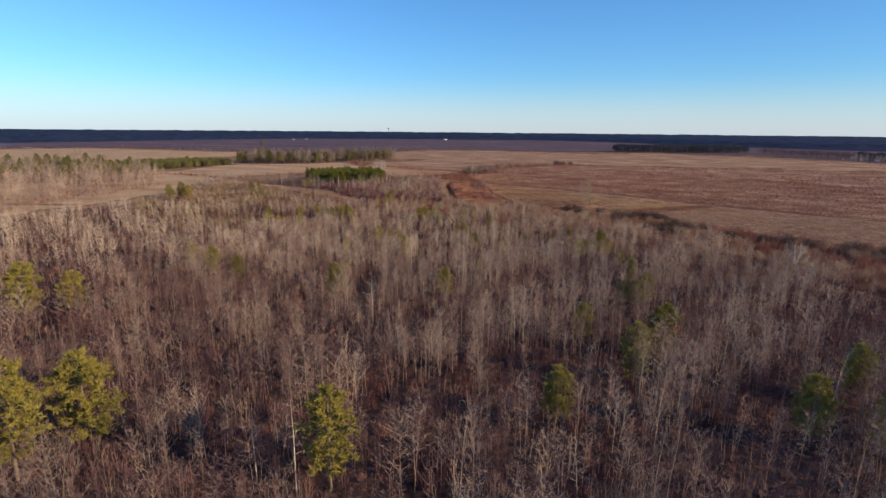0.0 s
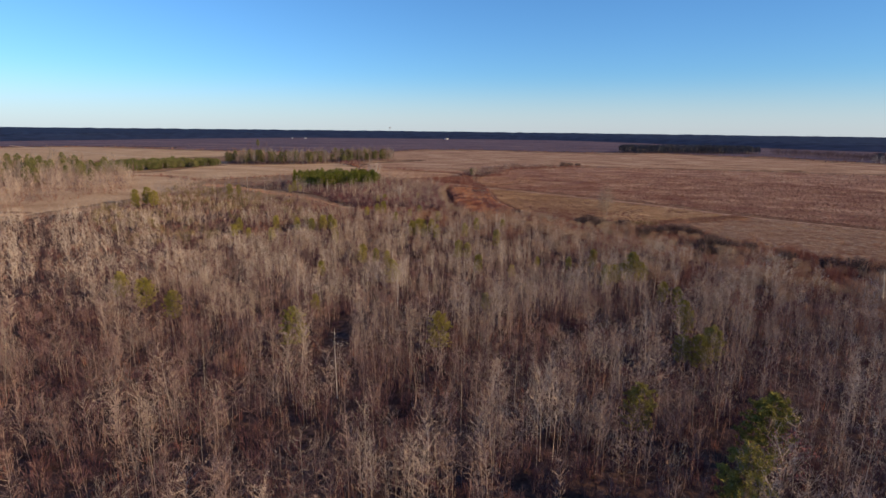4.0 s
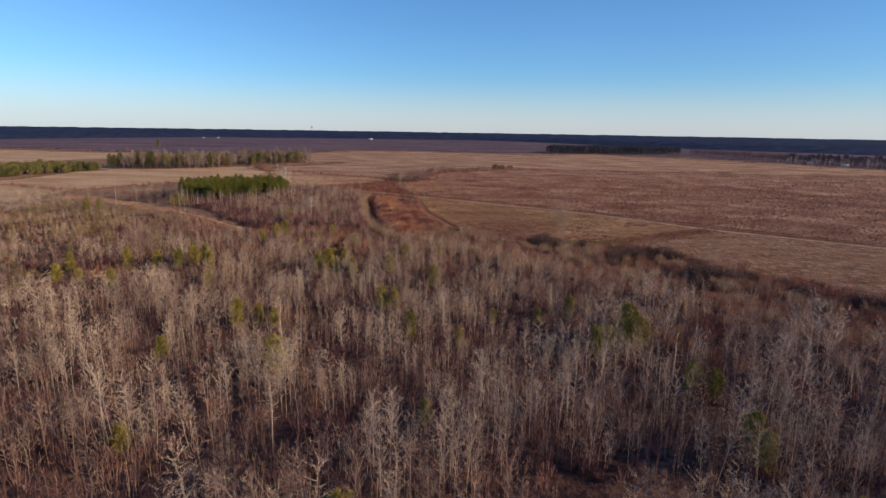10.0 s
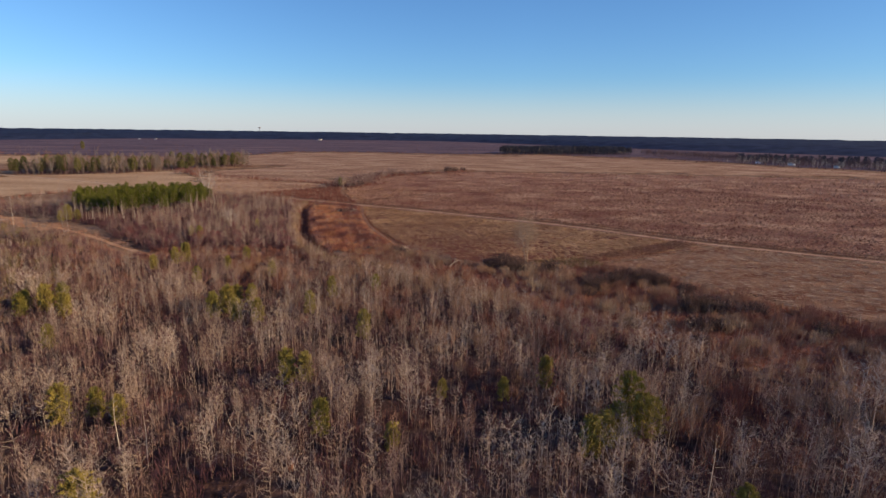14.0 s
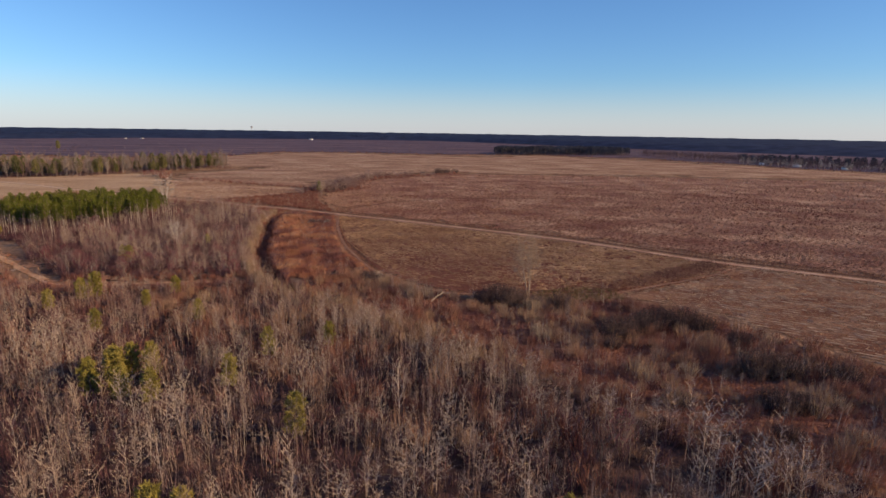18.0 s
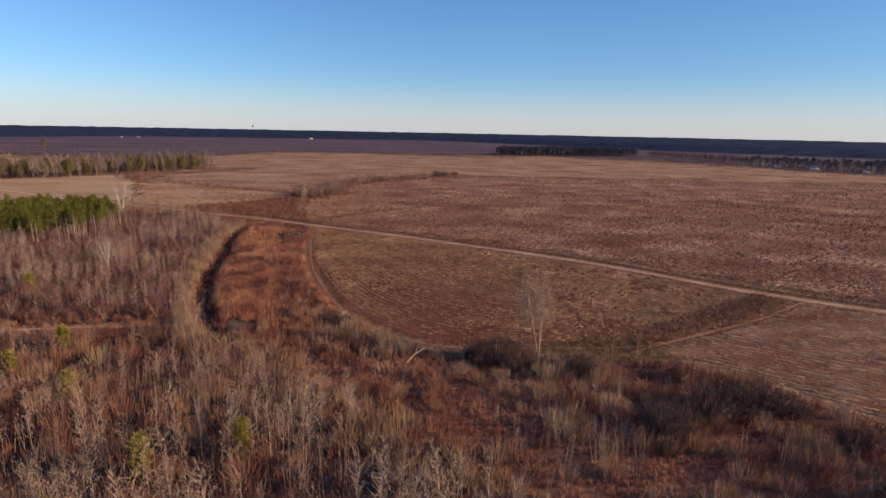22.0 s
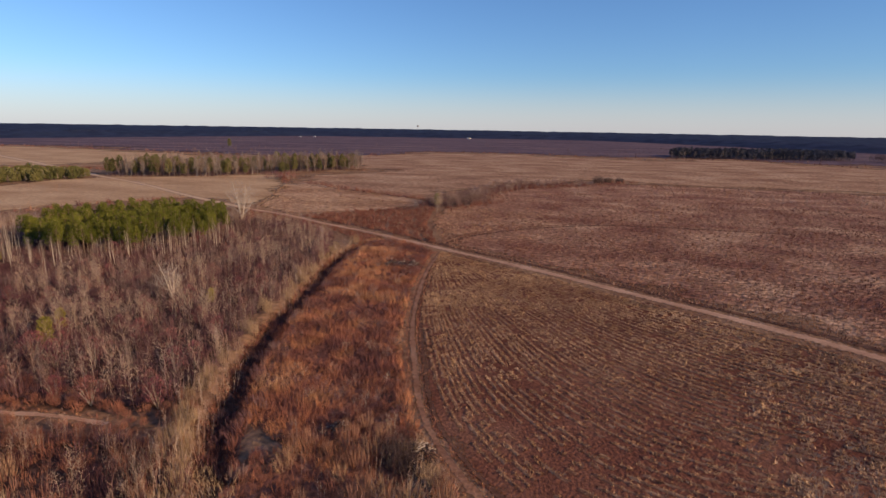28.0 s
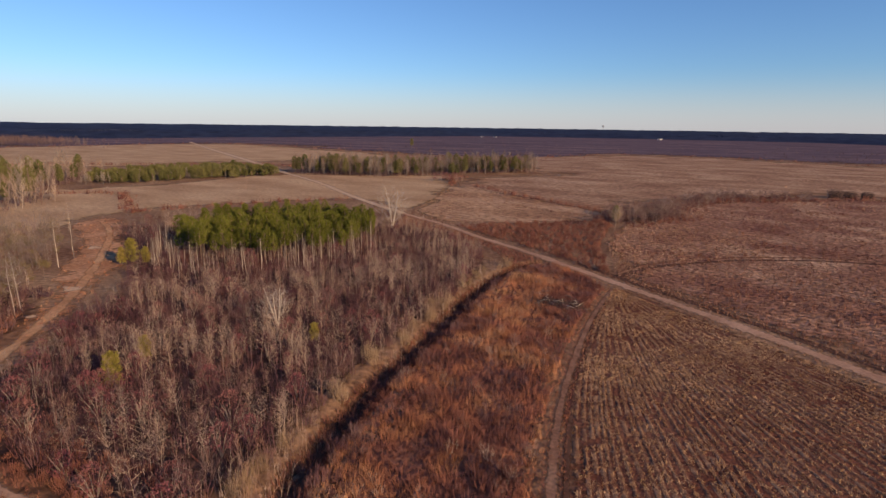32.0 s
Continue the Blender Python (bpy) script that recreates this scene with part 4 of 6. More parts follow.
kinds_pine = [plant_kind("pine", *pine(R2, h, lo * 0.6, wd * 1.25, 8, 0.42, 16, 0.10), M_PINEBARK, M_NEEDLE) for h, lo, wd in ((8.4, 0.25, 0.22), (9.0, 0.33, 0.20), (7.8, 0.2, 0.24), (8.6, 0.36, 0.2))]
kinds_young = [plant_kind("young_pine", *pine(R2, h, 0.15, 0.2, 3, 0.46, 10, 0.15), M_PINEBARK, M_NEEDLE) for h in (4.4, 5.2)]
kinds_stand = [plant_kind("stand_pine", *pine(R2, h, lo, wd, 4, 0.32, 9, 0.17), M_PINEBARK, M_NEEDLE_B) for h, lo, wd in ((8.4, 0.42, 0.16), (9.0, 0.48, 0.15), (7.6, 0.38, 0.175), (8.6, 0.5, 0.18))]
for x, y, s in ((-36, 50, 1.1), (-39, 44, 1.1), (-10, 43, 0.95), (12.2, 53.8, 0.72), (31.5, 74, 0.86), (24.2, 64.4, 0.8), (21.3, 79.4, 0.62), (38, 51, 0.75), (49, 60, 0.75), (-70, 86, 1.0), (-65, 91, 0.8), (44, 48, 0.8),
                (-21, 101, 0.85)) + ((0, 102, 0.8), (35, 95.5, 0.7), (37.2, 96.6, 0.75), (33.2, 96.8, 0.6), (38.8, 108, 0.6), (-10, 134, 0.75), (41, 141, 0.8), (38, 138, 0.6), (39, 110, 0.7),
                (40, 137, 0.72), (42, 138, 0.62), (41, 124, 0.6), (43, 122, 0.55), (-52, 118, 0.8), (-44, 112, 0.7), (-58, 121, 0.75)):
    plant("pine_tree", kinds_pine[int(abs(x) * 7 + y) % 4], placed(x, y, x * 1.7, s * (1.2 if y < 95 else 0.95)), "yellow-green pine with a full rounded crown among bare trees", "pine tree", "pines among the bare trees")
for x, y, s in ((34, 136, 1.0), (36, 137, 0.8), (4, 157, 0.9), (6, 157, 0.8), (-37, 191, 1.1), (-35, 192, 0.9), (-40, 189, 0.8), (-33, 188, 0.8), (-8, 186, 0.9), (-6, 187, 0.8), (-19, 152, 0.9), (-13, 151, 0.8),
                (-16, 153, 0.7)) + (
                (8, 145, 0.8), (35, 150, 0.8), (-24, 220, 0.9), (-22, 221, 0.9), (-7, 184, 0.95), (-5.5, 180.5, 0.9), (-3.5, 186, 0.85), (-2, 179, 0.8), (6, 181, 0.8), (14, 169, 0.9), (18, 191, 0.7)) + (
                (10, 189, 0.8), (-27, 215, 0.8), (-12, 214, 0.7), (-9, 221, 0.8), (-9, 182, 0.9), (-48, 176, 0.9), (-60, 180, 0.9), (-30, 175, 0.7), (22, 150, 0.6), (15, 141, 0.7), (-26, 140, 0.8),
                (-22, 118, 0.7), (8, 120, 0.7), (29, 148, 0.6), (-2, 205, 0.7), (-16, 203, 0.7), (-45, 191, 0.9), (-52, 193, 0.8), (-41, 193, 0.8), (-62, 189, 0.8), (-56, 180, 0.7), (-24.5, 247, 0.8), (-28, 254, 0.7), (-12, 268, 0.6), (-72, 287, 1.0), (-70, 288.5, 0.8), (-74, 286, 0.8)):
    plant("young_pine", kinds_young[int(abs(x) + y) % 2], placed(x, y, x * 2.3, s * 1.12), "small yellow-green pine sapling in the brush", "pine tree", "pine saplings in the brush")
for x, y, s in ((-113, 232, 0.9), (-109, 229, 0.8), (-116, 229, 0.7), (-124, 243, 0.7), (-96, 268, 0.7), (-93, 271, 0.6)):
    plant("pine_tree", kinds_pine[int(abs(x)) % 4], placed(x, y, x, s), "olive pine at the grassy edge of woods", "pine tree", "pines among the bare trees")
px, py = spots(PINES, 2.5, R2)
for k in range(min(len(px), 300)):
    plant("stand_pine", kinds_stand[k % 4], placed(px[k], py[k], R2.uniform(0, 6.3), R2.uniform(0.76, 0.98)), "green pine of a close stand with bare lower trunk", "pine tree", "pines of the stand")
kinds_pole = [plant_kind("pole", *bare_tree(R2, h, 11, 4, 0.16, 0.5, 0.0115, 1, (0.7, 1.6), 2), M_PALE, M_CROWN) for h in (7.0, 7.8, 8.4)]
front = curve([(-80, 303), (-63, 289), (-48, 294), (-36, 308), (-33, 326)], 0.8)
for k, (x, y) in enumerate(front + R2.normal(0, 1.7, front.shape)):
    plant("pole_tree", kinds_pole[k % 3], placed(x, y - 1.4, x, R2.uniform(0.45, 0.92)), "tall pale bare trunk before the pine stand", "tree", "bare trees before the pine stand")
# ---------------------------------------------------------------- lone trees
R3 = np.random.default_rng(31)
kind_lone = plant_kind("lone", *bare_tree(R3, 13.2, 14, 7, 0.30, 0.30, 0.0095, 5, (0.6, 1.4), 5), M_LONE, M_LONE)
kind_far = plant_kind("plain_tree", *bare_tree(R3, 9.0, 12, 5, 0.3, 0.35, 0.010, 1, (0.6, 1.3), 1), M_GROVE, M_GROVE)
kind_old = plant_kind("old", *bare_tree(R3, 8.5, 11, 5, 0.5, 0.18, 0.024, 4, (0.25, 0.8), 3), M_PALE, M_CROWN_PALE)
for x, y, s, kind, lb in ((54, 207, 1.0, kind_lone, "tall leafless tree with several upright stems at the field edge"), (-42, 348, 1.5, kind_old, "gnarled pale leafless tree beside the lane"),
                          (18, 377, 0.6, kind_lone, "small leafless tree beside the field hedge"), (-120, 298, 0.9, kind_far, "pale leafless tree leaning at the clearing edge"),
                          (-88, 285, 0.8, kind_far, "thin leafless tree beside the clay clearing"), (-20, 270, 0.8, kind_old, "pale leafless tree with crooked limbs in the woods"),
                          (99, 530, 0.9, kind_far, "lone pale leafless tree on the plain"), (60, 520, 0.6, kind_far, "lone pale leafless tree on the plain"), (82, 124, 0.8, kind_old, "gnarled leafless tree among bushes"),
                          (-136, 306, 0.9, kind_far, "leafless tree at the clearing edge"), (-110, 275, 0.9, kind_far, "leafless tree at the clearing edge"), (180, 400, 0.6, kind_far, "lone leafless tree on the plain"),
                          (240, 480, 0.7, kind_far, "lone leafless tree on the plain")):
    plant("lone_tree", kind, placed(x, y, x * 0.9, s), lb, "tree", "lone trees")

# ---------------------------------------------------------------- bushes
R4 = np.random.default_rng(41)


def leafy_bush(r, h, leaves, size):
    stems, leaf = Buf(), Buf()
    for k in range(9):
        a, q = r.uniform(0, 6.3), r.uniform(0.2, 0.5) * h
        limb(stems, [(0, 0, -0.05), (math.cos(a) * q * 0.5, math.sin(a) * q * 0.5, h * 0.5), (math.cos(a) * q, math.sin(a) * q, h * r.uniform(0.7, 0.98))], [0.03, 0.02, 0.005], 3)
    for k in range(leaves):
        a, w = r.uniform(0, 6.3), r.uniform(0, 1)
        z = h * (0.25 + 0.75 * w)
        q = h * 0.42 * math.sin(math.pi * (0.15 + 0.8 * w)) * math.sqrt(r.uniform(0.1, 1)) * r.uniform(0.8, 1.15)
        c = np.array([math.cos(a) * q, math.sin(a) * q, z])
        d, e = r.normal(0, 1, 3), r.normal(0, 1, 3)
        d, e = d / np.linalg.norm(d) * size, e / np.linalg.norm(e) * size * 0.6
        leaf.add([c - d * 0.5, c + e * 0.5, c + d * 0.6, c - e * 0.5], [(0, 1, 2), (0, 2, 3)])
    return stems, leaf


kinds_red = [plant_kind("red_bush", *leafy_bush(R4, h, 420, 0.15), M_BARK, M_REDLEAF, "leaves") for h in (2.8, 3.4)]
px, py = spots(FOREST_N, 6.6, R4, lambda x, y: 0.25 + 0.75 * (np.hypot(x + 22, y - 255) < 26))
qx, qy = [31.8, 48, 45, 39, 35], [71, 57, 160, 113, 150]
for x, y in list(zip(px, py)) + list(zip(qx, qy)) + [(-14.5, 242.5), (-23.5, 243.5), (-25, 244)]:
    plant("red_bush", kinds_red[int(abs(x) * 3) % 2], placed(x, y, x, 1.75 if y < 80 else R4.uniform(0.9, 1.5)), "small oak holding dull red winter leaves", "bush", "red-leaved bushes")


px, py = spots([(-92, 484), (-74, 480), (-70, 492), (-86, 498)], 3.2, R4)
for x, y in zip(px, py):
    plant("red_bush", kinds_red[int(abs(x) * 3) % 2], placed(x, y, x, R4.uniform(1.0, 1.5)), "dull red leafy shrub at the hay field corner", "bush", "red shrubs by the grove")


def thicket(r, h, n):
    stems, twigs = Buf(), Buf()
    for k in range(n):
        a, q = r.uniform(0, 6.3), h * 0.9 * math.sqrt(r.uniform(0, 1))
        z = h * (0.5 + 0.5 * math.sqrt(max(0.0, 1 - (q / (h * 0.95)) ** 2))) * r.uniform(0.75, 1.0)
        root = np.array([math.cos(a) * q * 0.6, math.sin(a) * q * 0.6, -0.1])
        tip = np.array([math.cos(a) * q, math.sin(a) * q, z])
        limb(stems, [root, tip], [0.03, 0.008], 3)
        for w in range(7):
            b = root + (tip - root) * r.uniform(0.2, 1.0)
            d = r.normal(0, 1, 3) + np.array([0, 0, 0.6])
            limb(twigs, [b, b + d / np.linalg.norm(d) * h * r.uniform(0.15, 0.4)], [0.018, 0], 3)
    return stems, twigs


kinds_dark = [plant_kind("thicket", *thicket(R4, h, 150), M_THICKET, M_THICKET, "twig_mass") for h in (2.6, 3.2, 2.1)]
# Bushes near (50, 207) and (27, 226) are added to darken shaded ground.
for x, y, s in ((60, 187, 1.0), (63, 188, 1.0), (66, 189, 1.1), (69, 190, 1.0), (73, 189, 1.0), (76, 188, 0.9), (58, 184, 0.7), (72, 172, 1.0), (75, 171, 1.1), (78, 170, 1.0), (81, 168, 0.9), (67, 164, 0.9), (70, 163, 0.9),
                (77, 181, 0.8)) + ((51.5, 207, 0.95), (48.5, 208, 0.95), (45.5, 209, 0.85), (49.5, 205, 1.0), (46, 206.5, 0.8), (53.5, 204, 0.9), (58, 201.5, 0.8), (26.6, 226.6, 0.62), (27.6, 224.8, 0.6), (90, 150, 1.0), (94, 147, 1.0), (98, 143, 0.9), (85, 158, 0.8), (106, 138, 1.0), (112, 134, 1.0),
                (23, 393, 0.9), (28, 399, 0.9), (102, 505, 1.2), (108, 507, 1.2), (115, 509, 1.1), (20, 213, 0.6), (63, 158, 0.8), (57, 167, 0.7)):
    plant("thicket_bush", kinds_dark[int(x + y) % 3], placed(x, y, x, s * 1.15), "dense dark leafless bush", "bush", "dark bushes")

# low bushes, weeds and grasses
R5 = np.random.default_rng(51)
tuft_t = [fan(R5, 16, 1.0, 0.55, 0.022, True) for _ in range(8)]
stem_t = []
for k in range(6):
    q = Buf()
    q.add(*fan(R5, 7, 1.0, 0.5, 0.011))
    for w in range(34):
        a, rad = R5.uniform(0, 6.3), 0.5 * math.sqrt(R5.uniform(0, 1))
        o = np.array([math.cos(a) * rad * 0.8, math.sin(a) * rad * 0.8, R5.uniform(0.25, 0.8)])
        sliver(q, o, o + np.array([math.cos(a) * 0.1, math.sin(a) * 0.1, 0.28]) * R5.uniform(0.7, 1.3) + R5.normal(0, 0.05, 3), 0.010, R5)
    stem_t.append(q.arrays())

def edge_band(x, y):
    """The strip of darker weeds that follows the field track inside the sedge."""
    d = near_line(x, y, edge_line)
    return smooth01((d - 1.6) / 1.5) * smooth01((9.5 - d) / 3.5)


px, py = spots(strip, 0.45, R5, lambda x, y: (0.85 + 0.35 * patchy(x, y, 9, 61)) * (np.hypot(x - 28.6, y - 227.2) > 2.2) * (np.hypot(x - 17, y - 298) > 2.4))
v, t, c = scatter(tuft_t, px, py, R5.uniform(0.6, 1.25, len(px)) * (1 + 0.45 * patchy(px, py, 9, 62)), R5, np.clip(0.40 + 0.6 * patchy(px, py, 15, 63) + 0.12 - 0.26 * edge_band(px, py) + R5.normal(0, 0.07, len(px)), 0, 1), lean=0.14)
stuff("sedge", v, t, M_SEDGE, "rust-orange broom sedge in dense tufts", "grass", c)
px, py = spots(strip, 1.05, R5, lambda x, y: 0.5 * edge_band(x, y) * (0.6 + 0.7 * patchy(x, y, 9, 143)) + 0.6 * (near_line(x, y, ditch_line) < 5.0) + 0.08)
v, t, c = scatter(low_clump_t, px, py, R5.uniform(0.6, 1.35, len(px)), R5, np.clip(R5.normal(0.5, 0.25, len(px)), 0, 1), lean=0.12)
stuff("weeds", v, t, M_MAUVE, "purple-brown dead weeds in the sedge strip", "weeds", c)
px, py = spots(strip, 1.7, R5, lambda x, y: 0.3 + 0.6 * patchy(x, y, 10, 97))
v, t, c = scatter(stem_t, px, py, R5.uniform(0.9, 2.0, len(px)), R5, np.clip(R5.normal(0.45, 0.25, len(px)), 0, 1), lean=0.12)
stuff("scrub", v, t, M_TWIG, "thin pale stems standing in the sedge", "brush", c)
px, py = spots(BUSH, 0.62, R5, lambda x, y: 0.75 + 0.3 * patchy(x, y, 15, 64), ((ditch_line, 2.6),))
v, t, c = scatter(tuft_t, px, py, R5.uniform(0.5, 1.2, len(px)), R5, np.clip(0.27 + 0.3 * patchy(px, py, 14, 65) + R5.normal(0, 0.14, len(px)), 0, 1), lean=0.2)
stuff("sedge", v, t, M_SEDGE, "red-brown dead weeds between the bushes", "grass", c)
px, py = spots(BUSH, 1.4, R5, lambda x, y: 0.3 + 0.5 * patchy(x, y, 18, 66), ((ditch_line, 2.6),))
v, t, c = scatter(sap_t, px, py, R5.uniform(1.6, 3.6, len(px)) * (1 - 0.3 * patchy(px, py, 18, 67)), R5, np.clip(R5.normal(0.62, 0.22, len(px)), 0, 1), lean=0.1)
stuff("scrub", v, t, M_TWIG_B, "tan leafless scrub stems beside the field", "brush", c)
clump_t = [soft_clump(R5, 130) for _ in range(7)]
open_spots = ((np.array([(36, 207.5), (40, 208.6)]), 2.4), (np.array([(43, 208), (54, 205.5)]), 3.4), (ditch_line, 3.5))
px, py = spots(BUSH, 1.9, R5, lambda x, y: 0.62 + 0.7 * patchy(x, y, 16, 112), open_spots)
v, t, c = scatter(clump_t, px, py, R5.uniform(1.3, 3.0, len(px)), R5, np.clip(0.56 + 0.5 * patchy(px, py, 19, 113) + R5.normal(0, 0.15, len(px)), 0, 1), lean=0.08)
stuff("scrub", v, t, M_SHRUB, "soft brown leafless shrubs beside the field", "brush", c)
px, py = spots(BUSH, 3.2, R5, lambda x, y: 0.35 + 0.9 * patchy(x, y, 13, 114), open_spots)
v, t, c = scatter(clump_t, px, py, R5.uniform(0.9, 1.9, len(px)), R5, lean=0.08)
stuff("scrub", v, t, M_UNDER, "dark red-brown shrubs among the weeds", "brush", c)
edge_woods = [(9, 222), (25, 202), (38, 184), (57, 160), (76, 132), (84, 110), (62, 104), (40, 135), (20, 165), (0, 195), (-20, 220)]
px, py = spots(edge_woods, 2.5, R5, lambda x, y: 0.42 + 0.8 * patchy(x, y, 14, 115), tracks)
v, t, c = scatter(clump_t, px, py, R5.uniform(1.8, 3.6, len(px)), R5, np.clip(0.34 + 0.42 * patchy(px, py, 21, 116) + R5.normal(0, 0.13, len(px)), 0, 1), lean=0.08)
stuff("scrub", v, t, M_SHRUB, "soft tan leafless shrubs where the woods thin out", "brush", c)
px, py = spots(FOREST_S, 1.0, R5, lambda x, y: np.where((y > 185) & (np.abs(x) < 60), 0.55 + 0.6 * patchy(x, y, 12, 99), -1), ((dirt_line, 1.5),))
v, t, c = scatter(tuft_t, px, py, R5.uniform(0.8, 1.7, len(px)), R5, np.clip(R5.normal(0.5, 0.2, len(px)), 0, 1), lean=0.15)
stuff("undergrowth", v, t, M_UNDER, "red-brown weeds where the woods thin out", "brush", c)
px, py = spots([(-37, 228), (-20, 224), (6, 221), (5, 236), (-2, 238), (-20, 238), (-34, 240)], 1.25, R5, lambda x, y: 0.75 + 0.5 * patchy(x, y, 9, 123), ((dirt_line, 1.0), (ditch_line, 3.0)))
v, t, c = scatter(clump_t, px, py, R5.uniform(0.7, 1.7, len(px)), R5, np.clip(0.5 + 0.4 * patchy(px, py, 12, 124) + R5.normal(0, 0.15, len(px)), 0, 1), lean=0.1)
stuff("undergrowth", v, t, M_UNDER, "red-brown scrub along the sandy woods track", "brush", c)
west_woods = [(-132, 236), (-118, 205), (-80, 165), (-42, 178), (-38, 205), (-44, 234), (-66, 262), (-104, 262), (-128, 300)]
px, py = spots(west_woods, 1.7, R5, lambda x, y: np.clip(0.5 + 0.8 * patchy(x, y, 22, 129), 0, 1))
v, t, c = scatter(tuft_t, px, py, R5.uniform(0.7, 1.5, len(px)), R5, np.clip(0.55 + 0.4 * patchy(px, py, 30, 130) + R5.normal(0, 0.15, len(px)), 0, 1), lean=0.15)
stuff("meadow_grass", v, t, M_REED, "pale dry grass between the western trees", "grass", c)
px, py = spots(west_woods, 3.2, R5, lambda x, y: np.clip(0.4 + 0.8 * patchy(x, y, 25, 131), 0, 1))
v, t, c = scatter(low_clump_t, px, py, R5.uniform(1.2, 3.2, len(px)), R5, np.clip(R5.normal(0.5, 0.25, len(px)), 0, 1), lean=0.1)
stuff("scrub", v, t, M_OLIVEGRASS, "olive-brown shrubs among the western trees", "brush", c)
# straw-coloured willows and reeds along the ditch
bank_line = curve(DITCH[1:], 1.5)
px = np.concatenate([bank_line[:, 0] - off for off in (2.6, 3.7)])
py = np.concatenate([bank_line[:, 1] - 0.2 * off for off in (2.6, 3.7)])
px, py = px + R5.uniform(-0.7, 0.7, len(px)), py + R5.uniform(-0.7, 0.7, len(py))
ok = R5.uniform(0, 1, len(px)) < (0.34 + 0.8 * patchy(px, py, 14, 119)) * (1 - 0.45 * smooth01((py - 250) / 20)) 
px, py = px[ok], py[ok]
v, t, c = scatter(clump_t, px, py, R5.uniform(1.2, 2.2, len(px)), R5, np.clip(R5.normal(0.6, 0.2, len(px)), 0, 1), np.full(len(px), 1.5), lean=0.1)
stuff("reeds", v, t, M_REED, "straw-coloured willow clumps lining the ditch", "reeds", c)
side = []
for off in np.arange(1.1, 4.6, 0.55):
    side.append(np.column_stack([curve(DITCH[1:], 0.8)[:, 0] - off, curve(DITCH[1:], 0.8)[:, 1] - 0.2 * off]))
side = np.concatenate(side) + R5.uniform(-0.5, 0.5, (sum(len(s) for s in side), 2))
side = side[R5.uniform(0, 1, len(side)) < 0.2 + 0.16 * (side[:, 1] < 250) + 0.45 * patchy(side[:, 0], side[:, 1], 13, 98)]
v, t, c = scatter(sap_t, side[:, 0], side[:, 1], R5.uniform(1.4, 4.2, len(side)), R5, np.clip(R5.normal(0.58, 0.2, len(side)), 0, 1), lean=0.08)
stuff("reeds", v, t, M_TWIG_B, "pale thin stems lining the ditch", "reeds", c)
px, py = spots([(10, 224), (24, 206), (36, 189), (44, 178), (40, 172), (30, 186), (18, 203), (6, 220)], 1.8, R5)
v, t, c = scatter(stem_t, px, py, R5.uniform(1.6, 3.2, len(px)), R5, lean=0.12)
stuff("reeds", v, t, M_REED, "straw-coloured scrub at the edge of the woods", "reeds", c)
bank = curve(DITCH, 0.6)
bank = np.concatenate([bank + [1.6, 0], bank + [2.2, 0.3], bank + [-1.4, 0], bank + [0.9, 0.2], bank + [-0.8, 0.2], bank + [1.3, 0.4], bank + [0.2, 0.1]]) + R5.uniform(-0.4, 0.4, (7 * len(bank), 2))
bush = curve(DITCH[1:], 0.7)
bush = np.concatenate([bush + [1.7, 0.2], bush + [0.2, 0.0], bush + [2.6, 0.3]]) + R5.normal(0, 0.7, (3 * len(bush), 2))
bush = bush[R5.uniform(0, 1, len(bush)) < 0.3 + 0.6 * patchy(bush[:, 0], bush[:, 1], 9, 144)]
v, t, c = scatter(low_clump_t, bush[:, 0], bush[:, 1], R5.uniform(0.9, 2.1, len(bush)), R5, np.clip(R5.normal(0.55, 0.25, len(bush)), 0, 1), lean=0.1)
stuff("ditch_brush", v, t, M_MAUVE, "purple-grey brush growing in the ditch", "brush", c)
v, t, c = scatter(tuft_t, bank[:, 0], bank[:, 1], R5.uniform(0.7, 1.5, len(bank)), R5, np.clip(R5.normal(0.35, 0.25, len(bank)), 0, 1), lean=0.3)
stuff("ditch_grass", v, t, M_UNDER, "dark red-brown weeds on the ditch banks", "grass", c)

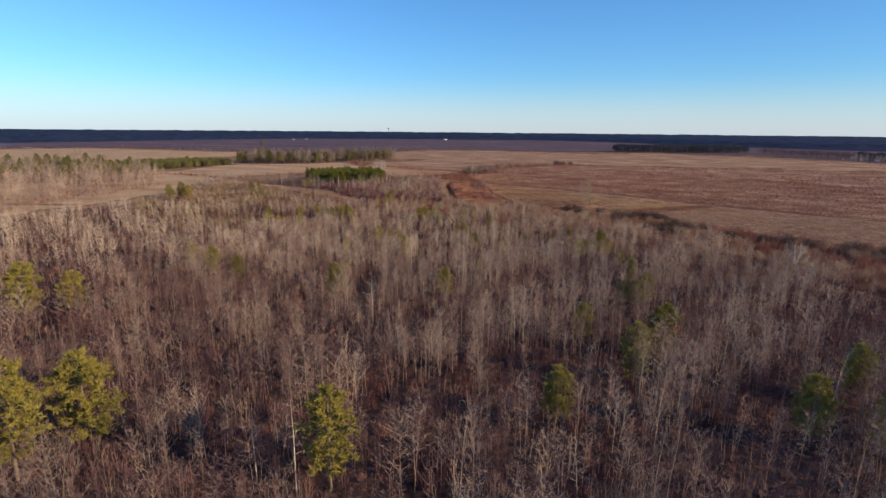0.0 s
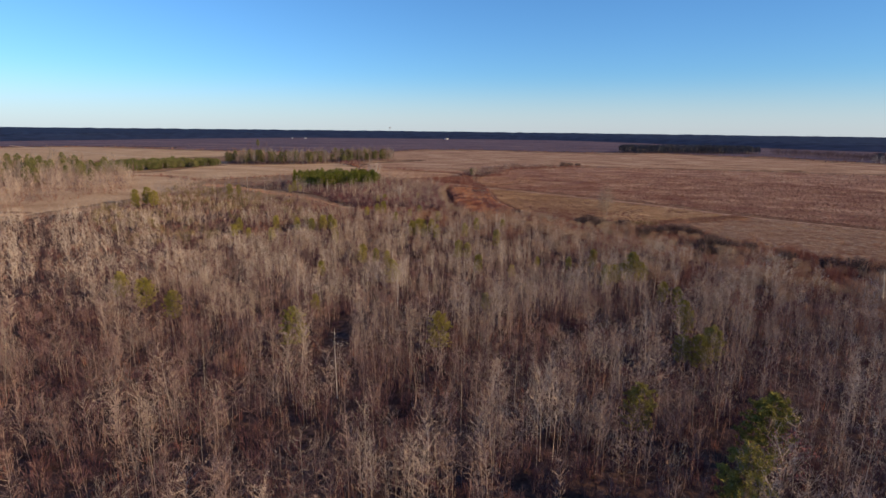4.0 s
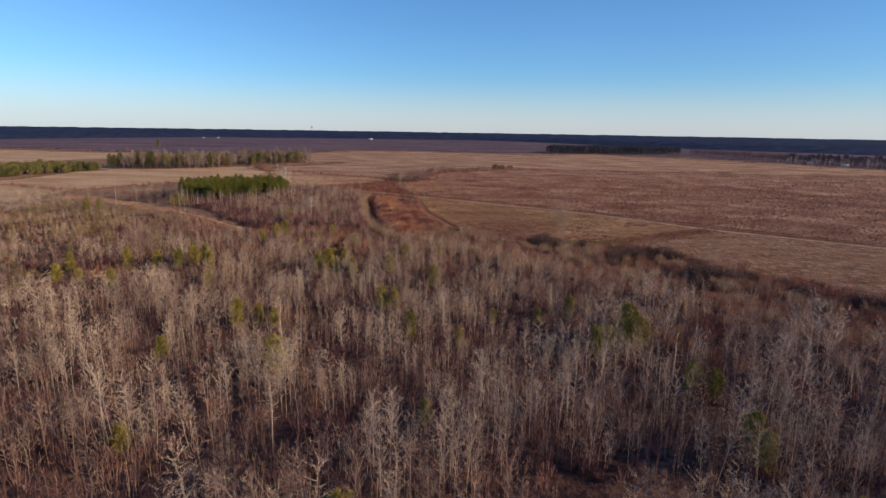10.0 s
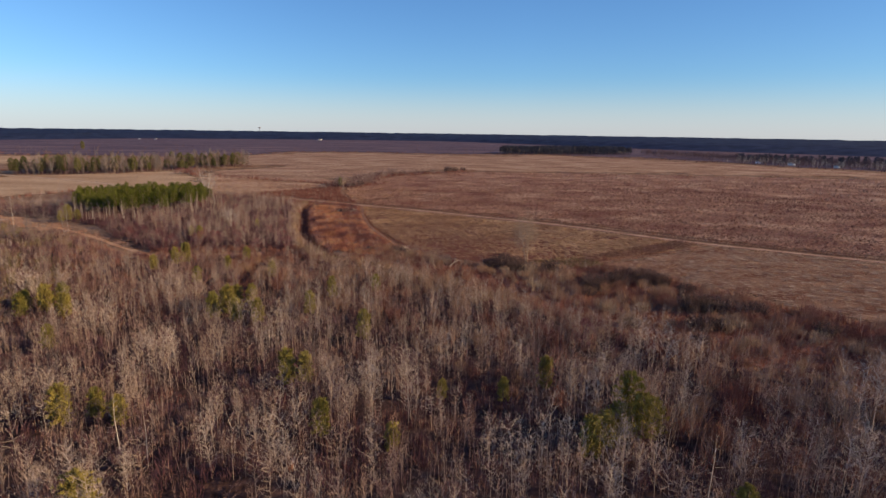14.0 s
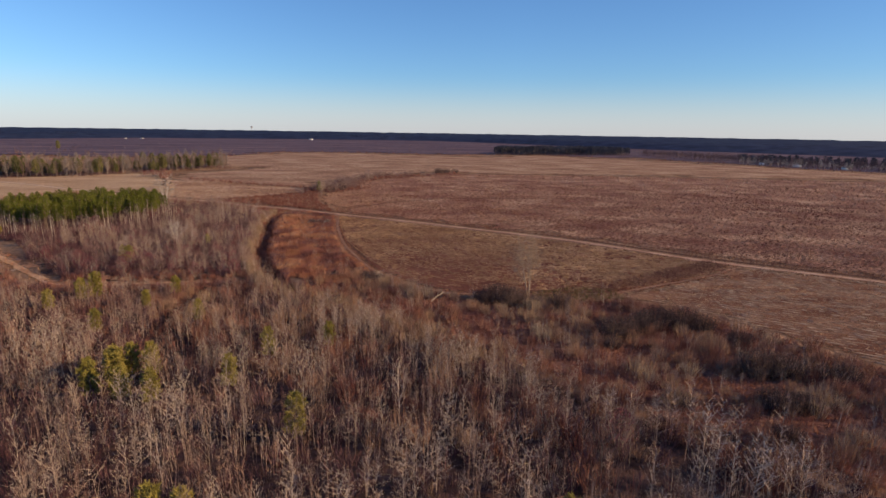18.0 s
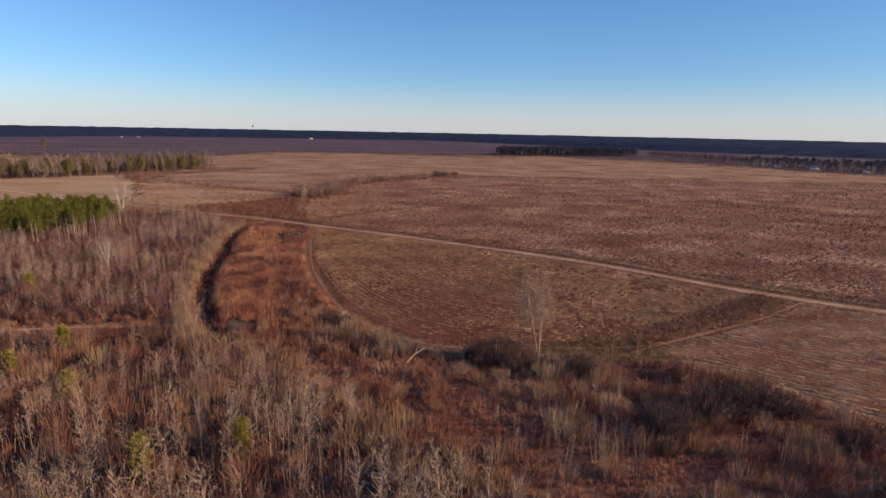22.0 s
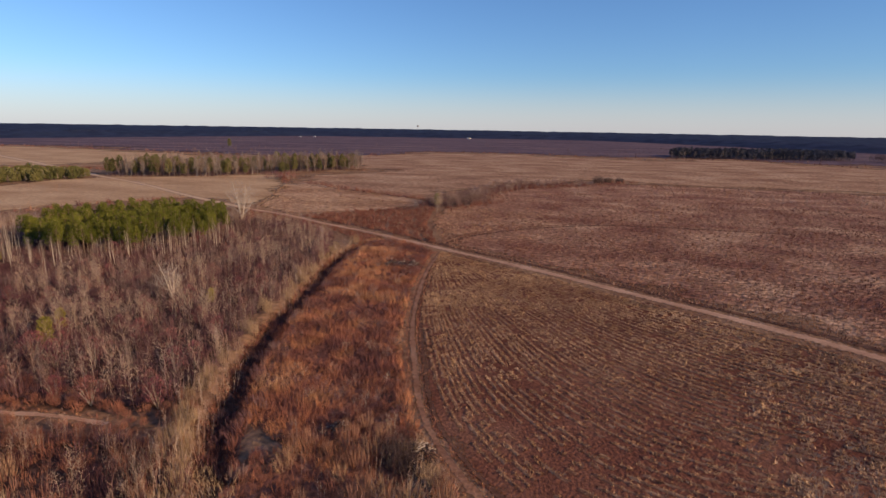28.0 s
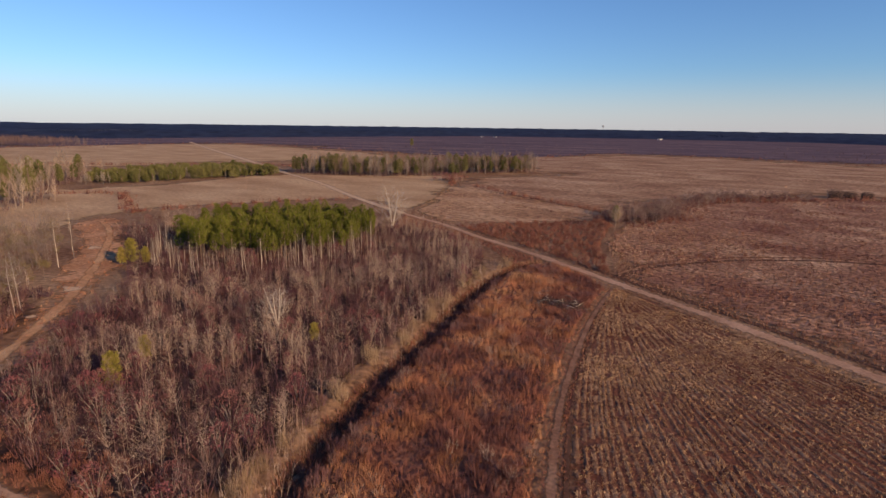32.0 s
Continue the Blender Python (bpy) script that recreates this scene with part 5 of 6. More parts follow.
# ---------------------------------------------------------------- stubble rows
lane = np.array([(25, 312), (53, 288.5), (85, 256.5), (110, 225)], float)
A, B = curve(EDGE, 1.0), curve(lane, 1.0)
u = np.linspace(0, 1, 150)
A = np.stack([np.interp(u, np.linspace(0, 1, len(A)), A[:, k]) for k in (0, 1)], 1)
B = np.stack([np.interp(u, np.linspace(0, 1, len(B)), B[:, k]) for k in (0, 1)], 1)
gap_uv = np.linalg.norm(B - A, axis=1) / 52
sx, sy = [], []
for k in range(3, 52):
    ridge = Buf()
    w = k / 52 + 0.004 * np.sin(u * 9 + k)
    row = A + (B - A) * w[:, None]
    step_ok = (gap_uv > 0.55) | ((gap_uv > 0.28) & (k % 2 == 0)) | (k % 4 == 0)
    d = np.gradient(row, axis=0)
    nrm = np.stack([-d[:, 1], d[:, 0]], 1) / (np.linalg.norm(d, axis=1)[:, None] + 1e-9)
    z = gz(row[:, 0], row[:, 1]) + 0.042
    wob = R5.uniform(0, 1, (len(u), 1))
    h = 0.03 + 0.09 * R5.uniform(0, 1, len(u))
    v = np.concatenate([np.column_stack([row - nrm * (0.14 + 0.14 * wob), z]), np.column_stack([row, z + h]), np.column_stack([row + nrm * (0.14 + 0.14 * wob), z])])
    bare = patchy(row[:, 0], row[:, 1], 16, 73) + 0.03 * (235 - row[:, 1]) * (row[:, 0] < 75)
    a = np.nonzero(step_ok[:-1] & step_ok[1:] & (R5.uniform(0, 1, len(u) - 1) < 0.95 - 0.7 * np.clip(bare[:-1], 0, 1)))[0]
    n = len(u)
    ridge.add(v, np.concatenate([np.stack([a, a + 1, a + n + 1], 1), np.stack([a, a + n + 1, a + n], 1), np.stack([a + n, a + n + 1, a + 2 * n + 1], 1), np.stack([a + n, a + 2 * n + 1, a + 2 * n], 1)]))
    part("furrow", mesh_of("furrow", *ridge.arrays(), M_RIDGE), field_west)
    for q in range(12):
        f = R5.uniform(0, 1, len(a))
        p = row[a] + (row[a + 1] - row[a]) * f[:, None] + nrm[a] * R5.normal(0, 0.15, (len(a), 1))
        ok = R5.uniform(0, 1, len(a)) < 0.75 + 0.3 * patchy(p[:, 0], p[:, 1], 14, 71)
        sx.append(p[ok, 0])
        sy.append(p[ok, 1])
straw_t = [fan(R5, 7, 0.32, 0.34, 0.045, True) for _ in range(8)]
sx, sy = np.concatenate(sx), np.concatenate(sy)
rich_side = smooth01((sx - 45) / 30)
v, t, c = scatter(straw_t, sx, sy, R5.uniform(0.42, 1.1, len(sx)) * (1 + 0.3 * rich_side), R5, np.clip(0.37 + 0.25 * rich_side + 0.3 * patchy(sx, sy, 20, 72) + R5.normal(0, 0.2, len(sx)), 0, 1), lean=0.3)
stuff("stubble", v, t, M_STRAW, "pale cut stalks along the rows of the field", "stubble", c)


east = [(52, 214), (70, 211), (84, 213.5), (101, 219.5), (110, 224), (84, 256), (70, 268), (64, 240)]
px, py = spots(east, 0.75, R5, lambda x, y: np.clip(0.35 + 0.8 * patchy(x, y, 7, 125) - 0.012 * (y - 225), 0, 1))
v, t, c = scatter(straw_t, px, py, R5.uniform(0.9, 1.8, len(px)), R5, np.clip(R5.normal(0.75, 0.2, len(px)), 0, 1), lean=0.5)
stuff("stubble", v, t, M_STRAW, "loose pale straw lying over the stubble", "stubble", c)


def straight_rows(name, poly, spacing, along, templates, size, mat, label, seed, way=(0.70, -0.714), keep=None, tone_mid=0.5):
    r = np.random.default_rng(seed)
    p = np.array(poly, float)
    w, n = np.array(way), np.array([-way[1], way[0]])
    a, b = p @ w, p @ n
    uu, vv = np.meshgrid(np.arange(a.min(), a.max(), along), np.arange(b.min(), b.max(), spacing))
    uu = (uu + r.uniform(-0.5, 0.5, uu.shape) * along).ravel()
    vv = (vv + r.normal(0, spacing * 0.12, vv.shape)).ravel()
    x, y = uu * w[0] + vv * n[0], uu * w[1] + vv * n[1]
    ok = inside(x, y, poly)
    x, y = x[ok], y[ok]
    if keep is not None:
        ok = keep(x, y) > r.uniform(0, 1, len(x))
        x, y = x[ok], y[ok]
    v, t, c = scatter(templates, x, y, r.uniform(*size, len(x)), r, np.clip(tone_mid + 0.25 * patchy(x, y, 22, seed + 1) + 0.35 * patchy(x, y, 75, seed + 2) + r.normal(0, 0.2, len(x)), 0, 1), lean=0.25)
    stuff(name, v, t, mat, label, name, c)


def straight_ridges(field, poly, spacing, way, seed):
    """Broken low ridges of straw and soil in straight rows over a field."""
    r = np.random.default_rng(seed)
    p, w, n = np.array(poly, float), np.array(way), np.array([-way[1], way[0]])
    a, b = p @ w, p @ n
    uu = np.arange(a.min(), a.max(), 0.9)
    for vv in np.arange(b.min(), b.max(), spacing):
        row = uu[:, None] * w + (vv + 0.16 * np.sin(uu * 0.5 + vv) + r.normal(0, 0.07, len(uu)))[:, None] * n
        ok = inside(row[:, 0], row[:, 1], poly) & (r.uniform(0, 1, len(uu)) < 0.75 + 0.5 * patchy(row[:, 0], row[:, 1], 8, seed))
        k = np.nonzero(ok[:-1] & ok[1:])[0]
        if not len(k):
            continue
        z, wide = gz(row[:, 0], row[:, 1]) + 0.03, r.uniform(0.12, 0.34, (len(uu), 1))
        m, q = len(uu), Buf()
        q.add(np.concatenate([np.column_stack([row - n * wide, z]), np.column_stack([row, z + r.uniform(0.05, 0.2, m)]), np.column_stack([row + n * wide, z])]),
              np.concatenate([np.stack([k, k + 1, k + m + 1], 1), np.stack([k, k + m + 1, k + m], 1), np.stack([k + m, k + m + 1, k + 2 * m + 1], 1), np.stack([k + m, k + 2 * m + 1, k + 2 * m], 1)]))
        part("furrow", mesh_of("furrow", *q.arrays(), M_CHAFF), field)


straight_ridges(field_east, FIELD_B, 1.25, (0.70, -0.714), 131)
weed_t = [fan(R5, 5, 1.0, 0.5, 0.07, True) for _ in range(8)]
straight_rows("stubble", FIELD_B, 1.25, 0.3, straw_t, (0.5, 1.2), M_STRAW, "pale stalks in straight rows beside the bushes", 81, keep=lambda x, y: np.clip(0.75 + 0.5 * patchy(x, y, 9, 90), 0.1, 1), tone_mid=0.68)
mid_2 = [(260, 150), (420, 110), (560, 290), (400, 425), (124, 506), (101, 500), (60, 470), (150, 445), (262, 300)]
straight_rows("weeds", mid_2, 2.6, 1.7, weed_t, (0.8, 1.7), M_WEED, "tan weeds over the wide rough field", 92, keep=lambda x, y: np.clip(0.5 + 0.5 * patchy(x, y, 40, 93), 0.0, 1), tone_mid=0.65)
straight_rows("stubble", TAN_2, 2.0, 0.6, straw_t, (0.5, 1.3), M_STRAW, "pale stalks in straight rows north of the lane", 101, way=(0.85, -0.53), tone_mid=0.5)
near_2 = [(24, 321), (53, 296), (88, 263), (114, 231), (149, 199), (190, 160), (250, 190), (260, 300), (150, 440), (60, 455), (22, 405), (17, 360)]
straight_rows("weeds", near_2, 1.0, 0.62, weed_t, (0.32, 0.85), M_WEED, "red-brown weeds and pale stalks over the rough field", 83, tone_mid=0.48, keep=lambda x, y: np.clip(0.62 + 0.3 * patchy(x, y, 26, 84) + 0.3 * patchy(x, y, 8, 85) - np.clip((y - 330) / 250, 0, 0.4), 0.05, 1))
close_2 = [(24, 321), (53, 296), (88, 263), (114, 231), (149, 199), (175, 215), (120, 290), (70, 340), (30, 370), (18, 358)]
straight_rows("weeds", close_2, 1.0, 0.7, weed_t, (0.3, 0.65), M_WEED, "close red-brown weeds along the lane side of the field", 88, keep=lambda x, y: np.clip(0.6 + 0.45 * patchy(x, y, 12, 89), 0, 1), tone_mid=0.35)
px, py = spots([(23, 331), (38, 346), (60, 359), (56, 378), (36, 392), (21, 388), (18, 360)], 0.85, R5, lambda x, y: np.clip(0.55 + 0.7 * patchy(x, y, 9, 126), 0, 1))
v, t, c = scatter(straw_t, px, py, R5.uniform(0.6, 1.4, len(px)), R5, np.clip(R5.normal(0.45, 0.2, len(px)), 0, 1), lean=0.5)
stuff("stubble", v, t, M_STRAW, "pale straw where the thin track leaves the lane", "stubble", c)
weed_clump_t = [soft_clump(R5, 22, 0.035) for _ in range(6)]
px, py = spots(near_2, 2.0, R5, lambda x, y: np.clip(0.3 + 0.7 * patchy(x, y, 17, 120) + 0.4 * patchy(x, y, 5, 121), 0, 0.9))
v, t, c = scatter(weed_clump_t, px, py, R5.uniform(0.5, 1.1, len(px)), R5, np.clip(0.24 + 0.4 * patchy(px, py, 28, 122) + R5.normal(0, 0.12, len(px)), 0, 1), lean=0.12)
stuff("weeds", v, t, M_WEED, "low brown weed clumps over the rough field", "weeds", c)
weed_strip = [(-28, 362), (0, 341), (22, 323), (17, 350), (16, 386), (12, 390)]
px, py = spots(weed_strip, 0.95, R5, lambda x, y: 0.75 + 0.4 * patchy(x, y, 12, 96))
v, t, c = scatter(tuft_t, px, py, R5.uniform(0.6, 1.5, len(px)), R5, np.clip(0.5 + 0.5 * patchy(px, py, 9, 94) + R5.normal(0, 0.15, len(px)), 0, 1), lean=0.15)
stuff("weeds", v, t, M_UNDER, "tall red-brown weeds beside the lane", "weeds", c)
px, py = spots(weed_strip, 1.7, R5, lambda x, y: 0.7 + 0.6 * patchy(x, y, 8, 127))
v, t, c = scatter(clump_t, px, py, R5.uniform(0.8, 1.7, len(px)), R5, np.clip(0.3 + 0.4 * patchy(px, py, 10, 128) + R5.normal(0, 0.12, len(px)), 0, 1), lean=0.1)
stuff("weeds", v, t, M_UNDER, "dark rust-brown weed clumps beside the lane", "weeds", c)
px, py = spots(weed_strip, 1.9, R5)
v, t, c = scatter(sap_t, px, py, R5.uniform(1.2, 2.4, len(px)), R5, np.clip(R5.normal(0.4, 0.2, len(px)), 0, 1))
stuff("scrub", v, t, M_TWIG_B, "thin stems standing in lane-side weeds", "brush", c)
wedge = [(70, 208), (84, 213), (100, 218.5), (112, 224), (109, 229), (98, 225), (84, 219), (72, 213)]
px, py = spots(wedge, 0.7, R5)
v, t, c = scatter(tuft_t, px, py, R5.uniform(0.6, 1.4, len(px)), R5, np.clip(R5.normal(0.3, 0.2, len(px)), 0, 1), lean=0.15)
stuff("weeds", v, t, M_WEED, "red-brown weeds beside the spur track", "weeds", c)
px, py = spots([(57, 205), (72, 204), (74, 211), (66, 214), (56, 211)], 0.6, R5)
v, t, c = scatter(tuft_t, px, py, R5.uniform(0.5, 1.0, len(px)), R5, lean=0.2)
stuff("green_grass", v, t, M_OLIVEGRASS, "olive green grass patch beside the lone tree", "grass", c)
# loose grass over the open ground by the lane and along the small tracks
open_land = [(-50, 372), (-30, 358), (0, 334), (20, 318), (12, 324), (4, 318), (-6, 333), (-26, 351), (-44, 354)]
px, py = spots(open_land, 0.8, R5)
v, t, c = scatter(tuft_t, px, py, R5.uniform(0.5, 1.1, len(px)), R5, R5.uniform(0, 0.7, len(px)), lean=0.2)
stuff("weeds", v, t, M_UNDER, "rusty weeds between woods and lane", "weeds", c)
rims = []
for ln, w in ((curve(EDGE, 0.45), 0.75), (curve(SPUR, 0.45), 0.9), (curve(DIRT, 0.45), 0.85), (curve(EDGE, 0.5), 0.95)):
    dd = np.gradient(ln, axis=0)
    nn = np.stack([-dd[:, 1], dd[:, 0]], 1) / np.linalg.norm(dd, axis=1)[:, None]
    rims += [ln + nn * (w + R5.normal(0, 0.18, (len(ln), 1))), ln - nn * (w + R5.normal(0, 0.18, (len(ln), 1)))]
rims = np.concatenate(rims)
v, t, c = scatter(tuft_t, rims[:, 0], rims[:, 1], R5.uniform(0.2, 0.55, len(rims)), R5, R5.uniform(0, 0.9, len(rims)), lean=0.3)
stuff("verge_grass", v, t, M_SEDGE, "low brown grass along the wheel tracks", "grass", c)
verge = curve(ROAD[6:18], 0.7)
d = np.gradient(verge, axis=0)
nrm = np.stack([-d[:, 1], d[:, 0]], 1) / np.linalg.norm(d, axis=1)[:, None]
vp = np.concatenate([verge + nrm * R5.uniform(1.7, 2.8, (len(verge), 1)), verge - nrm * R5.uniform(1.6, 2.6, (len(verge), 1)), verge + nrm * R5.uniform(2.5, 4.5, (len(verge), 1))])
v, t, c = scatter(tuft_t, vp[:, 0], vp[:, 1], R5.uniform(0.3, 0.75, len(vp)), R5, R5.uniform(0, 0.8, len(vp)), lean=0.3)
stuff("verge_grass", v, t, M_WEED, "brown grass verge along the sandy lane", "grass", c)
px, py = spots(TAN_1, 3.2, R5, lambda x, y: 0.5 + 0.5 * patchy(x, y, 30, 86))
v, t, c = scatter(weed_t, px, py, R5.uniform(0.3, 0.8, len(px)), R5, R5.uniform(0.5, 1, len(px)), lean=0.3)
stuff("weeds", v, t, M_WEED, "sparse dry grass tufts over the hay field", "grass", c)
px, py = spots([(-50, 372), (-30, 366), (14, 393), (10, 412), (-34, 446), (-69, 464), (-60, 420)], 2.6, R5, lambda x, y: 0.35 + 0.6 * patchy(x, y, 18, 105))
v, t, c = scatter(tuft_t, px, py, R5.uniform(0.4, 1.1, len(px)), R5, lean=0.2)
stuff("weeds", v, t, M_UNDER, "brown weed clumps over the northern stubble", "weeds", c)
px, py = spots(CUT, 1.3, R5, lambda x, y: 0.4 + 0.5 * patchy(x, y, 14, 87))
v, t, c = scatter(tuft_t, px, py, R5.uniform(0.3, 0.8, len(px)), R5, R5.uniform(0.3, 1, len(px)), lean=0.3)
stuff("weeds", v, t, M_SEDGE, "orange grass tufts on the clay clearing", "grass", c)

# ---------------------------------------------------------------- brush piles and the fallen limb
def brush_pile(x, y, size, seed):
    r = np.random.default_rng(seed)
    top = thing("brush_pile", "heap of grey cut branches in the sedge", "brush pile", "brush piles")
    litter = Buf()
    for k in range(170):
        a, q = r.uniform(0, 6.3), size * math.sqrt(r.uniform(0, 1))
        c = np.array([math.cos(a) * q, math.sin(a) * q * 0.7, (size - q) * r.uniform(0.15, 0.85) + 0.15])
        d = np.array([*r.normal(0, 1, 2), r.normal(0, 0.35)])
        d = d / np.linalg.norm(d) * size * r.uniform(0.25, 0.6)
        b, mt, th = (Buf(), M_PALE, 0.05) if k < 26 else (litter, M_THICKET, 0.05)
        limb(b, [c - d * 0.5, c + d * 0.05 + [0, 0, 0.1], c + d * 0.5], [th, th * 0.7, th * 0.3], 3)
        if k < 26:
            part("branch", mesh_of("branch", *b.arrays(), mt), top)
    tagged(part("twig_litter", mesh_of("twig_litter", *litter.arrays(), M_THICKET), top), "dark tangle of twigs", "", "", "stuff")
    top.matrix_basis = placed(x, y, seed)


brush_pile(18, 297.5, 3.2, 3)
brush_pile(14.6, 298.4, 2.3, 4)
brush_pile(28.6, 227.2, 2.1, 5)
brush_pile(20, 231, 1.3, 6)
fallen = thing("fallen_branch", "forked bleached branch lying in red weeds", "fallen branch")
b = Buf()
limb(b, [(-2.4, -0.8, 0.15), (-0.8, -0.1, 0.7), (1.0, 0.6, 0.9), (2.6, 0.7, 0.5)], [0.14, 0.12, 0.08, 0.03], 5)
part("stem", mesh_of("stem", *b.arrays(), M_BARK), fallen)
b = Buf()
limb(b, [(-0.6, 0.0, 0.75), (0.2, 1.0, 1.1), (1.1, 1.7, 0.9)], [0.08, 0.05, 0.02], 4)
limb(b, [(1.0, 0.6, 0.9), (1.8, 1.3, 1.2)], [0.05, 0.015], 4)
part("fork", mesh_of("fork", *b.arrays(), M_BARK), fallen)
fallen.matrix_basis = placed(38, 209.6, 0.35, 1.0, 1.0, -0.45)

# ---------------------------------------------------------------- groves and distant woods
def grove_floor(poly, r):
    x, y = spots(poly, 3.0, r)
    v, t, c = scatter(brush_t, x, y, r.uniform(1.5, 3.2, len(x)), r)
    stuff("undergrowth", v, t, M_MAUVE, "dark brush under the grove trees", "brush", c)


R6 = np.random.default_rng(61)
lite_tree = [plant_kind("grove", *bare_tree(R6, h, 22, 9, 0.22, 0.2, 0.014, 1, (0.8, 1.8), 0, 0.085, 0.3), M_GROVE, M_GROVE) for h in (11.5, 13.5, 15.0)]
lite_pine = [plant_kind("grove_pine", *pine(R6, h, 0.22, 0.19, 2, 0.9, 7, 0.2), M_PINEBARK, M_OLIVE) for h in (13.0, 15.0)]
grove = [(-182, 478), (-120, 489), (-90, 530), (-48, 566), (-62, 600), (-120, 545), (-190, 510)]
lane_gap = ((road_line, 7.0),)
px, py = spots(grove, 4.7, R6, None, lane_gap)
for k in range(len(px)):
    green = R6.uniform() < (0.36 if px[k] > -100 else 0.32)
    plant("grove_pine" if green else "grove_tree", (lite_pine if green else lite_tree)[k % 2], placed(px[k], py[k], R6.uniform(0, 6.3), R6.uniform(0.5, 0.85) if green else R6.uniform(0.45, 1.02)),
          "dark green pine in the far grove" if green else "leafless grey tree in the far grove", "pine tree" if green else "tree", "trees of the far grove")
gx_, gy_ = spots(grove, 4.6, R6, None, lane_gap)
fill_t = [joined(*bare_tree(R6, hh, 18, 7, 0.24, 0.2, 0.013, 1, (0.8, 1.8), 0, 0.05, 0.3)) for hh in (9.5, 12.0)]
v, t, c = scatter(fill_t, gx_, gy_, R6.uniform(0.7, 1.1, len(gx_)), R6, np.clip(R6.normal(0.45, 0.15, len(gx_)), 0, 1))
stuff("grove_thicket", v, t, M_TWIG, "close leafless trees filling the far grove", "trees", c)
grove_floor(grove, R6)
west = [(-280, 290), (-200, 296), (-168, 314), (-190, 345), (-215, 352), (-262, 420), (-300, 380)]
grove_floor(west, R6)
gx_, gy_ = spots([(-285, 285), (-200, 290), (-166, 308), (-182, 348), (-215, 356), (-262, 420), (-300, 380)], 5.2, R6)
v, t, c = scatter(fill_t, gx_, gy_, R6.uniform(0.55, 1.0, len(gx_)), R6, np.clip(R6.normal(0.62, 0.15, len(gx_)), 0, 1))
stuff("grove_thicket", v, t, M_TWIG, "pale leafless trees filling the edge of the hay field", "trees", c)
px, py = spots(west, 9.5, R6)
for k in range(len(px)):
    green = R6.uniform() < 0.45
    plant("grove_pine" if green else "grove_tree", (lite_pine if green else lite_tree)[k % 2], placed(px[k], py[k], R6.uniform(0, 6.3), (0.75 if green else 1.0) * R6.uniform(0.75, 1.15)),
          "green pine at the hay field edge" if green else "leafless grey tree at the hay field edge", "pine tree" if green else "tree", "trees at the hay field edge")
belt = [(-222, 378), (-196, 432), (-176, 478), (-205, 505), (-250, 460), (-250, 400)]
gx_, gy_ = spots([(-226, 372), (-196, 428), (-172, 478), (-205, 505), (-255, 460), (-255, 395)], 8.0, R6, None, lane_gap)
v, t, c = scatter(fill_t, gx_, gy_, R6.uniform(0.22, 0.4, len(gx_)), R6, np.clip(R6.normal(0.55, 0.15, len(gx_)), 0, 1))
stuff("grove_thicket", v, t, M_TWIG, "grey leafless trees among the planted pines", "trees", c)
kinds_belt = [plant_kind("belt_pine", *pine(R6, hh, 0.08, 0.34, 2, 0.75, 5, 0.2), M_PINEBARK, M_OLIVE) for hh in (5.6, 4.8)]
px, py = spots(belt, 4.0, R6, None, lane_gap)
px, py = px[:300], py[:300]
for k in range(len(px)):
    if k % 3 == 0 or py[k] < 392:
        plant("belt_tree", lite_tree[k % 3], placed(px[k], py[k], R6.uniform(0, 6.3), R6.uniform(0.3, 0.48)), "leafless grey tree among planted pines", "tree", "bare trees of the planted belt")
        continue
    plant("belt_pine", kinds_belt[k % 2], placed(px[k], py[k], R6.uniform(0, 6.3), R6.uniform(0.8, 1.15)), "young green pine in a planted belt", "pine tree", "pines of the planted belt")
for x, y, s in ((-290, 872, 0.95), (-92, 521, 0.6), (-90, 524, 0.5), (17, 389, 0.45)):
    plant("field_pine", lite_pine[0], placed(x, y, x, s), "single dark pine standing over open land", "pine tree", "single pines")
hedge_line = np.concatenate([curve([(18, 398), (25, 412), (32, 430), (46, 462), (60, 480), (82, 488)], 1.0), curve([(20, 392), (24, 405), (32, 415)], 0.5)])
hedge_xy = np.concatenate([hedge_line + R6.normal(0, 4.2, hedge_line.shape) for _ in range(5)])
ok = patchy(hedge_xy[:, 0], hedge_xy[:, 1], 14, 102) > -0.25
hedge_xy = hedge_xy[ok]
v, t, c = scatter(stem_t, hedge_xy[:, 0], hedge_xy[:, 1], R6.uniform(1.6, 4.2, len(hedge_xy)) * (1 + 0.5 * patchy(hedge_xy[:, 0], hedge_xy[:, 1], 11, 103)), R6, np.clip(R6.normal(0.35, 0.2, len(hedge_xy)), 0, 1))
hx, hy = spots([(17, 388), (30, 392), (40, 416), (34, 428), (22, 410)], 1.5, R6)
v2, t2, c2 = scatter(sap_t, hx, hy, R6.uniform(3.0, 5.5, len(hx)), R6, np.clip(R6.normal(0.4, 0.15, len(hx)), 0, 1))
v, t, c = np.concatenate([v, v2]), np.concatenate([t, t2 + len(v)]), np.concatenate([c, c2])
stuff("hedge", v, t, M_TWIG, "grey-brown leafless hedge shrubs across the plain", "hedge", c)
low_t = [fan(R6, 8, 1.0, 0.6, 0.03) for _ in range(5)]
hedges = [((-185, 512), (-250, 530), (-330, 470), (-380, 440)), ((-60, 470), (-34, 447), (8, 413), (14, 395)), ((-70, 466), (-85, 505), (-80, 515)), ((-205, 352), (-180, 366), (-150, 345), (-133, 335)),
          ((-134, 335), (-112, 374), (-86, 398)), ((14, 392), (30, 410), (44, 455), (80, 478), (125, 512))]
hx, hy = [], []
